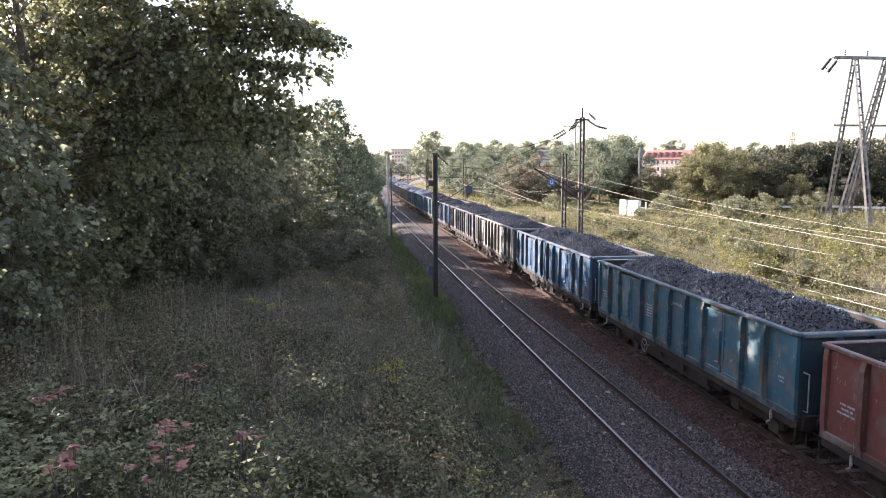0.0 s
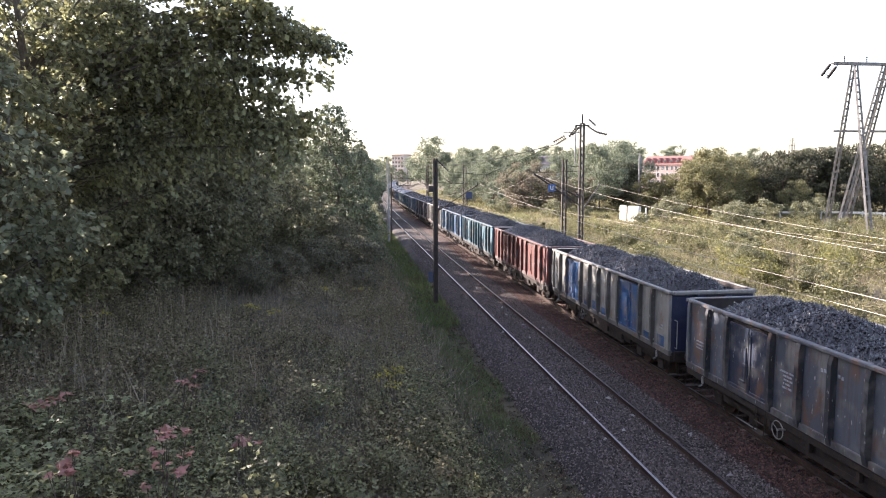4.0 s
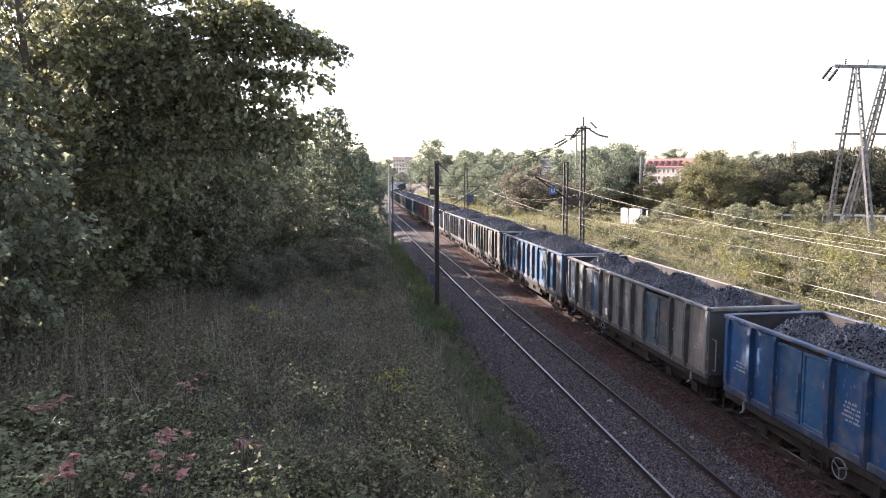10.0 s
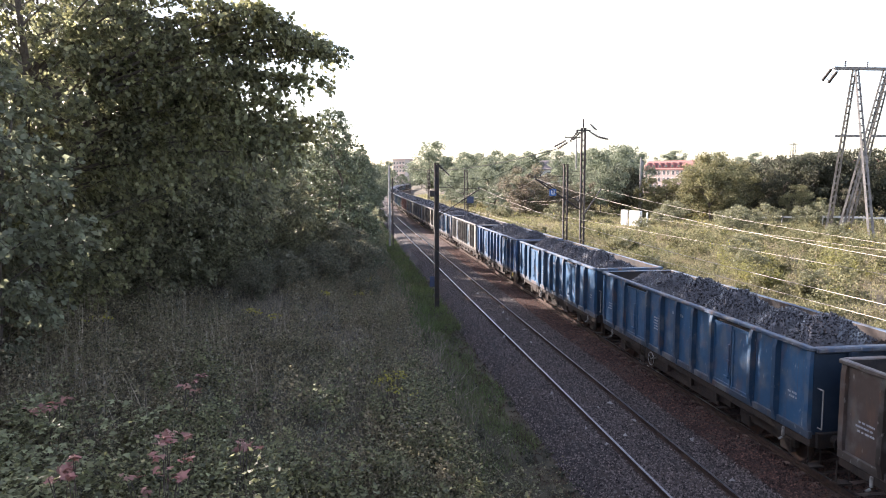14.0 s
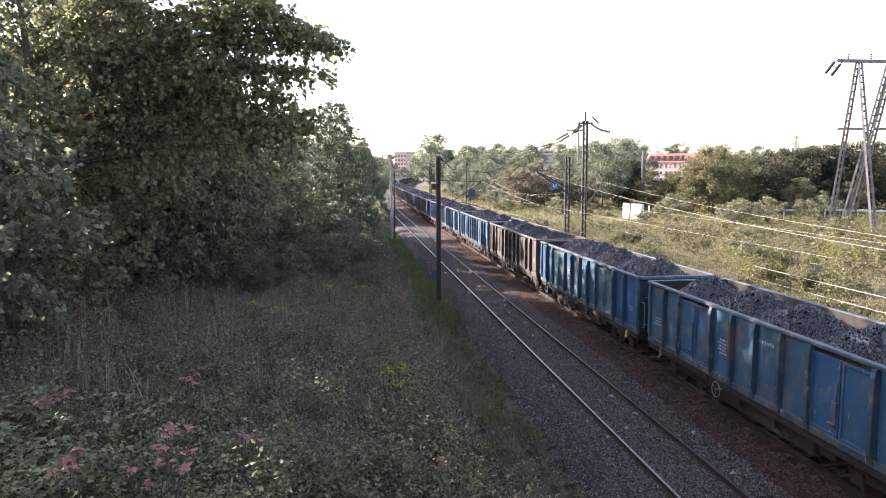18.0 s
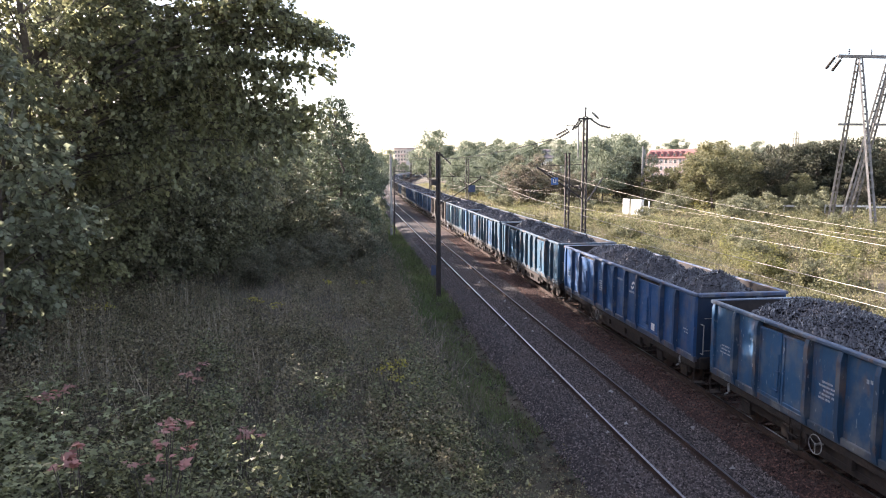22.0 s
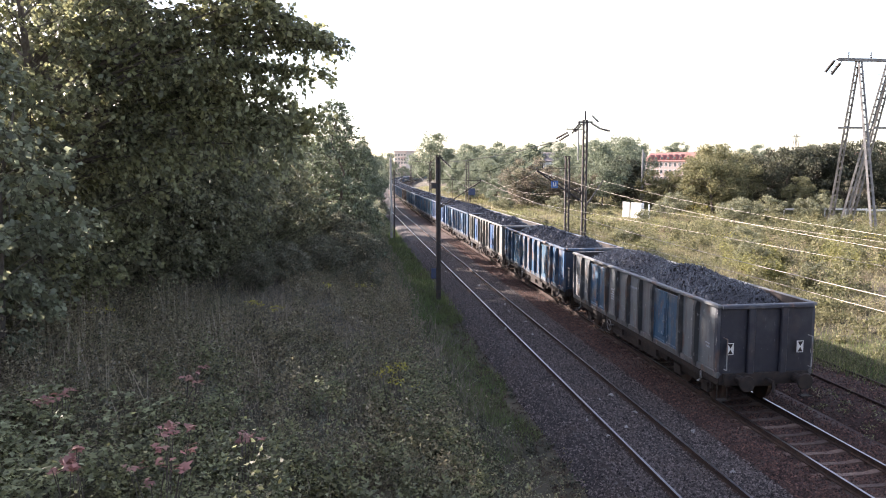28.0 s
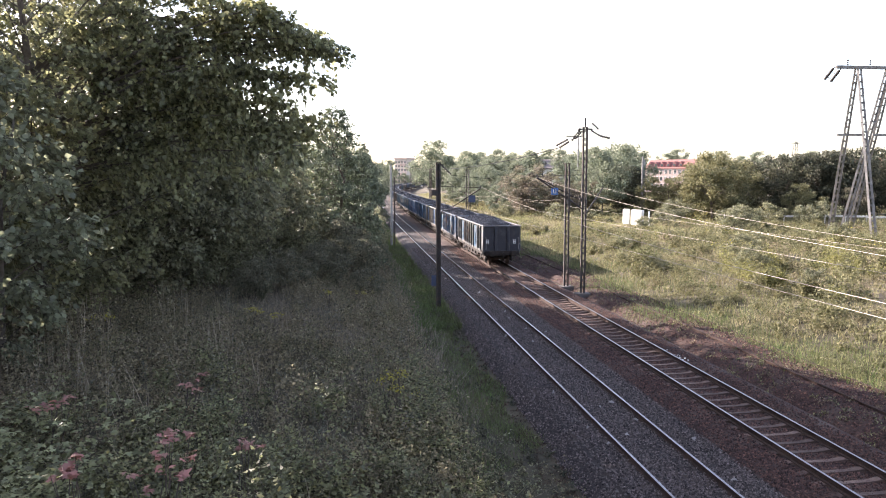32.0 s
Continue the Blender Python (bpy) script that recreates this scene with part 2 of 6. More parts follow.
M_PYLON = material("weathered_pylon_concrete", (0.27, 0.25, 0.23), 0.9, second=(0.15, 0.14, 0.13), scale=2, bump=0.3)
M_FOOTING = material("stained_concrete", (0.09, 0.08, 0.075), 0.95, second=(0.15, 0.135, 0.12), scale=4, bump=0.4)
M_GLASS = material("window_glass", (0.05, 0.06, 0.07), 0.1, spec=0.8)

# ---------------- building helpers ----------------


def part(name, mesh, mat, parent=None, label="", color=None, at=None):
    """One mesh object under a thing, under a part, or at top level."""
    if isinstance(mesh, bmesh.types.BMesh):
        me = bpy.data.meshes.new(name)
        mesh.to_mesh(me)
        mesh.free()
        mesh = me
    if mat and not mesh.materials:
        mesh.materials.append(mat)
    ob = new(name, mesh)
    if parent:
        ob.parent = parent
    if at is not None:
        ob.matrix_basis = at
    if label:
        ob["label"] = label
    if color:
        ob.color = color
    return ob


def box(bm, x0, x1, y0, y1, z0, z1, bevel=0.0):
    r = bmesh.ops.create_cube(bm, size=1.0)
    vs = r["verts"]
    bmesh.ops.scale(bm, vec=(x1 - x0, y1 - y0, z1 - z0), verts=vs)
    bmesh.ops.translate(bm, vec=((x0 + x1) / 2, (y0 + y1) / 2, (z0 + z1) / 2), verts=vs)
    if bevel:
        es = list({e for v in vs for e in v.link_edges})
        bmesh.ops.bevel(bm, geom=es, offset=bevel, segments=1, affect="EDGES")
    return bm


def boxes(rows, bevel=0.0):
    bm = bmesh.new()
    for r in rows:
        box(bm, *r, bevel)
    return bm


def cyl(bm, a, b, r0, r1=None, n=12):
    """A rod or disc between two points."""
    a, b = Vector(a), Vector(b)
    d = b - a
    m = Matrix.Translation((a + b) / 2) @ d.to_track_quat("Z", "Y").to_matrix().to_4x4()
    bmesh.ops.create_cone(bm, cap_ends=True, segments=n, radius1=r0, radius2=r0 if r1 is None else r1, depth=d.length, matrix=m)
    return bm


def rod(a, b, r, n=6):
    return cyl(bmesh.new(), a, b, r, None, n)


def mesh_of(name, verts, faces):
    me = bpy.data.meshes.new(name)
    me.from_pydata([tuple(v) for v in verts], [], faces)
    me.update()
    return me


def tubes(paths, sides=6):
    """One mesh of tapered tubes; each path is a list of (point, radius)."""
    vs, fs = [], []
    for path in paths:
        base = len(vs)
        for i, (p, r) in enumerate(path):
            p = Vector(p)
            q = Vector(path[min(i + 1, len(path) - 1)][0]) - Vector(path[max(i - 1, 0)][0])
            t = q.normalized() if q.length > 1e-6 else Vector((0, 0, 1))
            u = t.cross(Vector((0.31, 0.17, 0.93)) if abs(t.z) < 0.9 else Vector((1, 0, 0))).normalized()
            w = t.cross(u)
            for k in range(sides):
                a = 2 * math.pi * k / sides
                vs.append(p + (u * math.cos(a) + w * math.sin(a)) * r)
        for i in range(len(path) - 1):
            for k in range(sides):
                a, b = base + i * sides + k, base + i * sides + (k + 1) % sides
                fs.append((a, b, b + sides, a + sides))
        fs.append(tuple(base + k for k in reversed(range(sides))))
        fs.append(tuple(base + (len(path) - 1) * sides + k for k in range(sides)))
    return mesh_of("tube", vs, fs)


def polygons(name, verts, corners):
    """A mesh from an array of vertices and an (n, k) array of corner indices, all faces with k corners."""
    me = bpy.data.meshes.new(name)
    n, k = corners.shape
    me.vertices.add(len(verts))
    me.vertices.foreach_set("co", np.ascontiguousarray(verts, dtype=np.float32).ravel())
    me.loops.add(n * k)
    me.loops.foreach_set("vertex_index", np.ascontiguousarray(corners, dtype=np.int32).ravel())
    me.polygons.add(n)
    me.polygons.foreach_set("loop_start", np.arange(0, n * k, k, dtype=np.int32))
    me.update(calc_edges=True)
    return me


def unit(v):
    return v / np.maximum(np.linalg.norm(v, axis=-1, keepdims=True), 1e-9)


def leaf_mesh(name, pts, sizes, rng, wide=0.8, droop=0.3, fold=0.18, flat=0.0, ways=None):
    """Single folded leaves, each a rhomb hung at its point; flat lays them level, ways are the directions they point in."""
    n = len(pts)
    spin = rng.normal(size=(n, 3)) * np.array([1, 1, 1 - 0.7 * flat])
    along = unit(spin + np.array([0, 0, -droop])) if ways is None else unit(unit(ways) + 0.55 * spin + np.array([0, 0, -droop]))
    side = unit(np.cross(along, rng.normal(size=(n, 3)) + np.array([0, 0, 3.0 * flat])))
    up = np.cross(along, side)
    s = np.asarray(sizes)[:, None] * np.ones((n, 1))
    v = np.empty((n, 4, 3))
    v[:, 0] = pts
    v[:, 1] = pts + along * s * 0.5 + side * s * wide * 0.5 + up * s * fold
    v[:, 2] = pts + along * s
    v[:, 3] = pts + along * s * 0.5 - side * s * wide * 0.5 + up * s * fold
    return polygons(name, v.reshape(-1, 3), np.arange(n * 4).reshape(n, 4))


def lobed_mesh(name, pts, sizes, rng, tilt=0.35):
    """Single five-lobed leaves, each nearly level and cupped."""
    n = len(pts)
    turn = np.radians([180, 130, 112, 75, 48, 22, 0, -22, -48, -75, -112, -130])
    reach = np.array([0.12, 0.55, 0.36, 0.85, 0.42, 0.62, 1.0, 0.62, 0.42, 0.85, 0.36, 0.55])
    up = unit(rng.normal(size=(n, 3)) * tilt + np.array([0, 0, 1.0]))
    fore = unit(np.cross(up, rng.normal(size=(n, 3))))
    side = np.cross(up, fore)
    s = (np.asarray(sizes) * np.ones(n))[:, None, None] * 0.62
    flat = fore[:, None, :] * np.cos(turn)[None, :, None] + side[:, None, :] * np.sin(turn)[None, :, None]
    v = pts[:, None, :] + s * reach[None, :, None] * flat - s * 0.22 * (reach ** 2)[None, :, None] * up[:, None, :]
    return polygons(name, v.reshape(-1, 3), np.arange(n * 12).reshape(n, 12))


def blade_mesh(name, pts, height, width, lean, rng):
    """Single grass blades, leaning at random, broad at the foot and pointed."""
    n = len(pts)
    a = rng.uniform(0, 2 * np.pi, n)
    side = np.stack([np.cos(a), np.sin(a), np.zeros(n)], 1)
    out = np.stack([-np.sin(a), np.cos(a), np.zeros(n)], 1) * rng.normal(size=(n, 1))
    h, w, l = (np.asarray(q).reshape(-1, 1) * np.ones((n, 1)) for q in (height, width, lean))
    up = np.array([0, 0, 1.0])
    v = np.empty((n, 3, 3))
    v[:, 0] = pts - side * w * 0.5
    v[:, 1] = pts + side * w * 0.5
    v[:, 2] = pts + up * h + out * l * h
    return polygons(name, v.reshape(-1, 3), np.arange(n * 3).reshape(n, 3))


# ---------------- ground and line ----------------
NEAR_X, FAR_X, SIDE_X, GAUGE = 7.715, 11.80, 16.80, 1.505


def bend(y):
    """How far the line has swung to the right at y."""
    y = np.asarray(y, dtype=float)
    return 1.45e-4 * np.clip(y - 95, 0, None) ** 2 + 2.2e-4 * np.clip(y - 200, 0, None) ** 2


def smooth(x, a, b):
    t = np.clip((x - a) / (b - a), 0, 1)
    return t * t * (3 - 2 * t)


def ground_z(x, y):
    x, y = np.asarray(x, dtype=float), np.asarray(y, dtype=float)
    u = x - bend(np.minimum(y, 400))
    left = -0.62 + 1.5 * smooth(-u, -5.0, 3.0) + 1.1 * smooth(-u, 2.0, 14.0)
    left += 0.10 * np.sin(0.7 * x + 0.3 * y) * smooth(-u, -4.0, 0.0) + 0.07 * np.sin(0.31 * x - 0.9 * y) * smooth(-u, -4.0, 0.0)
    right = -0.62 + 0.32 * smooth(u, 17.1, 18.1) + 0.85 * smooth(u, 17.6, 24.0) - 0.35 * smooth(u, 30.0, 60.0)
    right += 0.10 * np.sin(0.4 * x + 0.23 * y) * smooth(u, 19.0, 24.0)
    far = 2.0 * smooth(np.hypot(x, y), 250.0, 900.0)
    return np.where(u < 9.0, left, right) + far


def line_of(a, b, step):
    return list(np.arange(a, b, step))


gx = np.array([-3000, -1200, -500, -250, -140, -90] + line_of(-60, 70, 0.8) + [75, 85, 100, 130, 180, 260, 400, 700, 1500, 3000])
gy = np.array([-3000, -1000, -400, -150, -70] + line_of(-30, 130, 1.2) + line_of(130, 420, 8) + [500, 700, 1000, 1600, 3000])
X, Y = np.meshgrid(gx, gy)
grid = np.arange(X.size).reshape(X.shape)
quads = np.stack([grid[:-1, :-1], grid[:-1, 1:], grid[1:, 1:], grid[1:, :-1]], -1).reshape(-1, 4)
ground = part("ground", polygons("ground", np.stack([X, Y, ground_z(X, Y)], -1).reshape(-1, 3), quads), M_SOIL)
tagged(ground, "overgrown earth with green and dry patches", "ground", kind="structure")

LINE_Y = np.array(line_of(-60, 130, 4.0) + line_of(130, 420, 6.0))


def swept(profile, ys, base_x, closed=False):
    """A strip with the cross-section profile [(dx, z), ...] along the line."""
    vs, fs, k = [], [], len(profile)
    for y in ys:
        for dx, z in profile:
            vs.append((base_x + float(bend(y)) + dx, y, z))
    for i in range(len(ys) - 1):
        for j in range(k if closed else k - 1):
            a, b = i * k + j, i * k + (j + 1) % k
            fs.append((a, b, b + k, a + k))
    if closed:
        fs.append(tuple(range(k)))
        fs.append(tuple(reversed(range((len(ys) - 1) * k, len(ys) * k))))
    return mesh_of("strip", vs, fs)


# the ballast beds: grey under the near line, rust-red under the far one
bed = part("ballast_bed", swept([(-2.45, -0.75), (-1.7, -0.24), (-1.2, -0.17), (1.2, -0.17), (1.6, -0.21), (1.95, -0.26)], LINE_Y, NEAR_X), M_BALLAST)
tagged(bed, "grey crushed-stone ballast around the near rails", "ballast", kind="structure")
bed2 = part("ballast_bed", swept([(-2.14, -0.262), (-1.5, -0.20), (-1.0, -0.205), (-0.72, -0.24), (0.72, -0.24), (1.0, -0.205), (1.7, -0.24), (2.9, -0.62)], LINE_Y, FAR_X), M_RUSTBED)
tagged(bed2, "rust-stained crushed-stone ballast around the far rails", "ballast", kind="structure")
SIDING = [(-2.5, -0.66), (-1.7, -0.27), (0, -0.21), (0.9, -0.24), (1.5, -0.56)]


def siding_z(x):
    """The height of the siding's old ballast bed at x."""
    return np.interp(np.asarray(x, dtype=float) - SIDE_X, [q[0] for q in SIDING], [q[1] for q in SIDING], left=-9, right=-9)


bed3 = part("ballast_bed", swept(SIDING, LINE_Y, SIDE_X), M_RUSTBED)
tagged(bed3, "old rust-red ballast of the disused siding", "ballast", kind="structure")

RAIL_WEB = [(-0.065, -0.17), (-0.065, -0.155), (-0.012, -0.13), (-0.012, -0.05), (-0.036, -0.035), (-0.036, -0.004),
            (0.036, -0.004), (0.036, -0.035), (0.012, -0.05), (0.012, -0.13), (0.065, -0.155), (0.065, -0.17)]
RAIL_HEAD = [(-0.029, -0.004), (-0.029, 0.001), (0.029, 0.001), (0.029, -0.004)]


def track(x, label, lift=0.0, shiny=True):
    base = tagged(new("railway_track"), label, "railway track", kind="structure")
    for s in (-1, 1):
        web = part("rail", swept([(a, b + lift) for a, b in RAIL_WEB], LINE_Y, x + s * GAUGE / 2, True), M_RAILSIDE, base)
        if shiny:
            part("rail_head", swept([(a, b + lift) for a, b in RAIL_HEAD], LINE_Y, x + s * GAUGE / 2, True), M_RAILTOP, web, "polished running surface")
    return base


near_track = track(NEAR_X, "railway track with bright rails bedded in grey ballast")
far_track = track(FAR_X, "railway track with bright rails on rust-brown sleepers")
side_track = track(SIDE_X, "disused siding with rusty rails sunk in weeds", lift=-0.13, shiny=False)

# ---------------- coal train ----------------
PITCH, HALF, TOP, FLOOR = 14.04, 6.53, 3.2, 1.16
POSTS = [-5.25, -4.2, -2.2, -1.1, 0.0, 1.1, 2.2, 4.2, 5.25]
DOORS = [(-4.2, -2.2), (2.2, 4.2)]
EDGES = [-HALF + 0.08] + POSTS + [HALF - 0.08]
GREY = (0.27, 0.27, 0.245)


def plate_mesh(length, height):
    bm = boxes([(-0.02, 0.02, -length / 2, length / 2, 0, height)])
    return bm


def rib_mesh(x0, x1, w):
    """An upright hat-shaped stiffener that narrows at its foot and head."""
    vs = []
    for z, d in ((FLOOR - 0.06, 0.55), (FLOOR + 0.25, 1.0), (TOP - 0.3, 1.0), (TOP - 0.1, 0.75)):
        xo = x0 + (x1 - x0) * d
        vs += [(x0, -w / 2, z), (xo, -w * 0.48, z), (xo, w * 0.48, z), (x0, w / 2, z)]
    fs = []
    for i in range(3):
        for j in range(3):
            a = i * 4 + j
            fs.append((a, a + 1, a + 5, a + 4))
    fs += [(3, 2, 1, 0), (12, 13, 14, 15)]
    return mesh_of("rib", vs, fs)


def leaf_door(w):
    """A door leaf: sheet, raised rim, two cross bars."""
    z0, z1 = FLOOR + 0.08, TOP - 0.22
    rows = [(-0.015, 0.02, -w / 2 + 0.02, w / 2 - 0.02, z0, z1)]
    for y in (-w / 2 + 0.06, w / 2 - 0.06):
        rows.append((0.0, 0.05, y - 0.04, y + 0.04, z0, z1))
    for z in (z0 + 0.04, z1 - 0.04):
        rows.append((0.0, 0.047, -w / 2 + 0.02, w / 2 - 0.02, z - 0.04, z + 0.04))
    return boxes(rows, 0.008)


def coal_mesh(humps, seed, nx=44, ny=170):
    rng = np.random.default_rng(seed)
    y = np.linspace(-HALF + 0.16, HALF - 0.16, ny)
    x = np.linspace(-1.37, 1.37, nx)
    XX, YY = np.meshgrid(x, y)
    cross = np.clip(1 - (np.abs(XX) / 1.5) ** 2.0, 0, 1)
    ends = smooth(HALF - np.abs(YY), 0.0, 1.9)
    z = TOP - 0.62 + 0.30 * ends + 0.60 * cross * ends * (1 + 0.18 * np.sin(1.3 * YY + seed))
    if humps:
        wave = 0
        for i in range(humps):
            c = -HALF + 1.3 + (2 * HALF - 2.6) * i / (humps - 1) + rng.normal() * 0.12
            hgt = 0.60 + rng.normal() * 0.06
            wave = np.maximum(wave, hgt * np.exp(-((YY - c) / 0.72) ** 2 - (XX / 0.95) ** 2))
        z = TOP - 0.72 + 0.20 * ends + 0.24 * cross * ends + wave
    z = z + 0.05 * np.sin(2.1 * YY + seed) * cross + 0.04 * np.sin(3.7 * YY + 2.3 * XX + seed * 2)
    lump = rng.normal(size=(ny, nx))
    soft = (lump + np.roll(lump, 1, 0) + np.roll(lump, 1, 1) + np.roll(lump, (1, 1), (0, 1))) / 4
    z = z + 0.022 * lump + 0.028 * soft
    XX = XX + np.clip(0.018 * rng.normal(size=XX.shape), -0.03, 0.03)
    YY = YY + 0.018 * rng.normal(size=YY.shape)
    XX[:, 0], XX[:, -1] = -1.375, 1.375
    g = np.arange(XX.size).reshape(XX.shape)
    q = np.stack([g[:-1, :-1], g[:-1, 1:], g[1:, 1:], g[1:, :-1]], -1).reshape(-1, 4)
    surface = np.stack([XX, YY, z], -1).reshape(-1, 3)
    # loose lumps on the heap
    n = 24000 if nx > 20 else 400
    at = surface[rng.integers(0, len(surface), n)] + np.array([0, 0, 0.005])
    at[:, 0] = np.clip(at[:, 0], -1.28, 1.28)
    o = np.array([(1, 0.2, 0), (-0.2, 1, 0), (-1, -0.2, 0), (0.2, -1, 0), (0.2, 0.1, 1.3)], dtype=float)
    lumps = at[:, None, :] + o[None] * rng.uniform(0.014, 0.04, (n, 1, 1)) * rng.uniform(0.6, 1.3, (n, 5, 1)) + rng.normal(size=(n, 5, 3)) * 0.008
    tri = np.array([(0, 1, 4, 4), (1, 2, 4, 4), (2, 3, 4, 4), (3, 0, 4, 4)])[:, :3]
    v = np.concatenate([surface, lumps.reshape(-1, 3)])
    c = (len(surface) + np.arange(n)[:, None, None] * 5 + tri[None]).reshape(-1, 3)
    q3 = np.concatenate([q[:, [0, 1, 2]], q[:, [0, 2, 3]]])
    return polygons("coal", v, np.concatenate([q3, c]))


COALS = {}
for key, humps, fine in (("ridge_a", 0, 1), ("ridge_b", 0, 1), ("humps_a", 5, 1), ("humps_b", 6, 1), ("humps_c", 4, 1), ("far_a", 0, 0), ("far_b", 5, 0)):
    COALS[key] = coal_mesh(humps, len(COALS) + 3, 44 if fine else 16, 180 if fine else 50)
    COALS[key].materials.append(M_COAL)


def wheelset_mesh():
    bm = bmesh.new()
    cyl(bm, (-0.9, 0, 0), (0.9, 0, 0), 0.08, None, 10)
    for s in (-1, 1):
        cyl(bm, (s * 0.69, 0, 0), (s * 0.80, 0, 0), 0.46, None, 24)
        cyl(bm, (s * 0.665, 0, 0), (s * 0.69, 0, 0), 0.49, None, 24)
        cyl(bm, (s * 0.80, 0, 0), (s * 0.93, 0, 0), 0.13, None, 10)
    return bm


def ring(bm, c, r, tube, n=20):
    """A ring standing in the plane across x."""
    for i in range(n):
        a, b = 2 * math.pi * i / n, 2 * math.pi * (i + 1) / n
        cyl(bm, (c[0], c[1] + r * math.cos(a), c[2] + r * math.sin(a)), (c[0], c[1] + r * math.cos(b), c[2] + r * math.sin(b)), tube, None, 5)


def bars(rows):
    """Unreadable lettering as small raised bars: rows of (y, z, length, height)."""
    return boxes([(-0.003, 0.003, y - l / 2, y + l / 2, z - h / 2, z + h / 2) for y, z, l, h in rows])


def build_wagon():
    """An open four-axle coal wagon, 14 m long, its origin at rail level under its middle, its front towards +y."""
    w = new("coal_wagon")
    # underframe
    part("underframe", boxes([(-1.15, 1.15, -HALF, HALF, 1.0, FLOOR), (-0.35, 0.35, -HALF, HALF, 0.78, 1.0),
                              (-1.42, -1.28, -HALF, HALF, 0.86, FLOOR), (1.28, 1.42, -HALF, HALF, 0.86, FLOOR),
                              (-1.3, 1.3, HALF - 0.02, HALF + 0.1, 0.86, FLOOR + 0.05), (-1.3, 1.3, -HALF - 0.1, -HALF + 0.02, 0.86, FLOOR + 0.05)], 0.01), M_UNDER, w)
    part("brake_gear", boxes([(-0.7, 0.5, -1.1, -0.4, 0.5, 0.95), (-0.1, 0.1, -2.6, 2.6, 0.62, 0.70), (0.3, 0.9, 0.6, 1.5, 0.55, 0.95)], 0.03), M_UNDER, w)
    # assumed beams, brackets and pipes, added as a dark mass for the underside's shade
    for s in (-1, 1):
        part("truss_beam", boxes([(s * 1.2 - 0.05, s * 1.2 + 0.05, -2.9, 2.9, 0.58, 0.88), (s * 1.2 - 0.04, s * 1.2 + 0.04, -2.2, 2.2, 0.42, 0.60)], 0.02), M_UNDER, w)
        for y in (-2.3, -0.8, 0.8, 2.3):
            part("bracket", boxes([(s * 1.34 - 0.05, s * 1.34 + 0.05, y - 0.06, y + 0.06, 0.6, 0.9)], 0.015), M_UNDER, w)
        part("brake_pipe", rod((s * 1.3, -HALF + 0.3, 0.8), (s * 1.3, HALF - 0.3, 0.8), 0.022, 6), M_UNDER, w)
    part("air_tank", cyl(bmesh.new(), (-0.55, 1.7, 0.72), (-0.55, 2.7, 0.72), 0.19, None, 14), M_UNDER, w)
    part("floor", boxes([(-1.41, 1.41, -HALF + 0.05, HALF - 0.05, FLOOR, FLOOR + 0.06)]), M_UNDER, w)
    rib = rib_mesh(1.40, 1.57, 0.14)
    slim = rib_mesh(1.40, 1.50, 0.15)
    panels = {}
    for s in (-1, 1):
        turn = pose(0, 0, 0, 0, 0, 0 if s > 0 else 180)
        for i in range(len(EDGES) - 1):
            a, b = EDGES[i], EDGES[i + 1]
            if (a, b) in DOORS:
                d = (b - a) / 2
                leaf = panels.setdefault("door", None)
                if leaf is None:
                    bm = leaf_door(d)
                    leaf = bpy.data.meshes.new("door")
                    bm.to_mesh(leaf)
                    bm.free()
                    panels["door"] = leaf
                    hm = bpy.data.meshes.new("latch")
                    hb = boxes([(0.045, 0.085, d / 2 - 0.12, d / 2 - 0.06, 1.55, 2.45), (0.045, 0.11, d / 2 - 0.15, d / 2 - 0.02, 1.95, 2.03), (0.05, 0.12, d / 2 - 0.28, d / 2 - 0.05, 1.50, 1.56)], 0.008)
                    hb.to_mesh(hm)
                    hb.free()
                    panels["latch"] = hm
                for k in (0, 1):
                    c = a + d / 2 + k * d
                    door = part("door", leaf, M_PAINT, w, at=pose(s * 1.425, c, 0) @ turn)
                    if (k == 0) == (s > 0):
                        part("latch", panels["latch"], M_PAINT, door, "upright bar latch")
            else:
                key = round(b - a, 3)
                if key not in panels:
                    me = bpy.data.meshes.new("panel")
                    bm = plate_mesh(b - a, TOP - 0.1 - FLOOR)
                    bm.to_mesh(me)
                    bm.free()
                    panels[key] = me
                part("panel", panels[key], M_PAINT, w, at=pose(s * 1.40, (a + b) / 2, FLOOR))
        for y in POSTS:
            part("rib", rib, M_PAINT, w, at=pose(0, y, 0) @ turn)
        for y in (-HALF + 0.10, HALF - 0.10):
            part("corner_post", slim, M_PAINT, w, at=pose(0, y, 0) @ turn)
        part("side_sill", boxes([(1.36, 1.475, -HALF, HALF, FLOOR - 0.10, FLOOR + 0.08)], 0.015), M_PAINT, w, at=turn)
        part("top_rail", boxes([(1.385, 1.53, -HALF - 0.02, HALF + 0.02, TOP - 0.10, TOP)], 0.02), M_PAINT, w, at=turn)
    for s in (-1, 1):
        part("inner_lining", boxes([(s * 1.377 - 0.004, s * 1.377 + 0.0025, -HALF + 0.06, HALF - 0.06, FLOOR + 0.1, TOP - 0.02)]), M_LINING, w, "coal-stained rusty inner wall")
        part("inner_lining", boxes([(-1.36, 1.36, s * (HALF - 0.125) - 0.003, s * (HALF - 0.125) + 0.003, FLOOR + 0.1, TOP - 0.02)]), M_LINING, w, "coal-stained rusty inner wall")
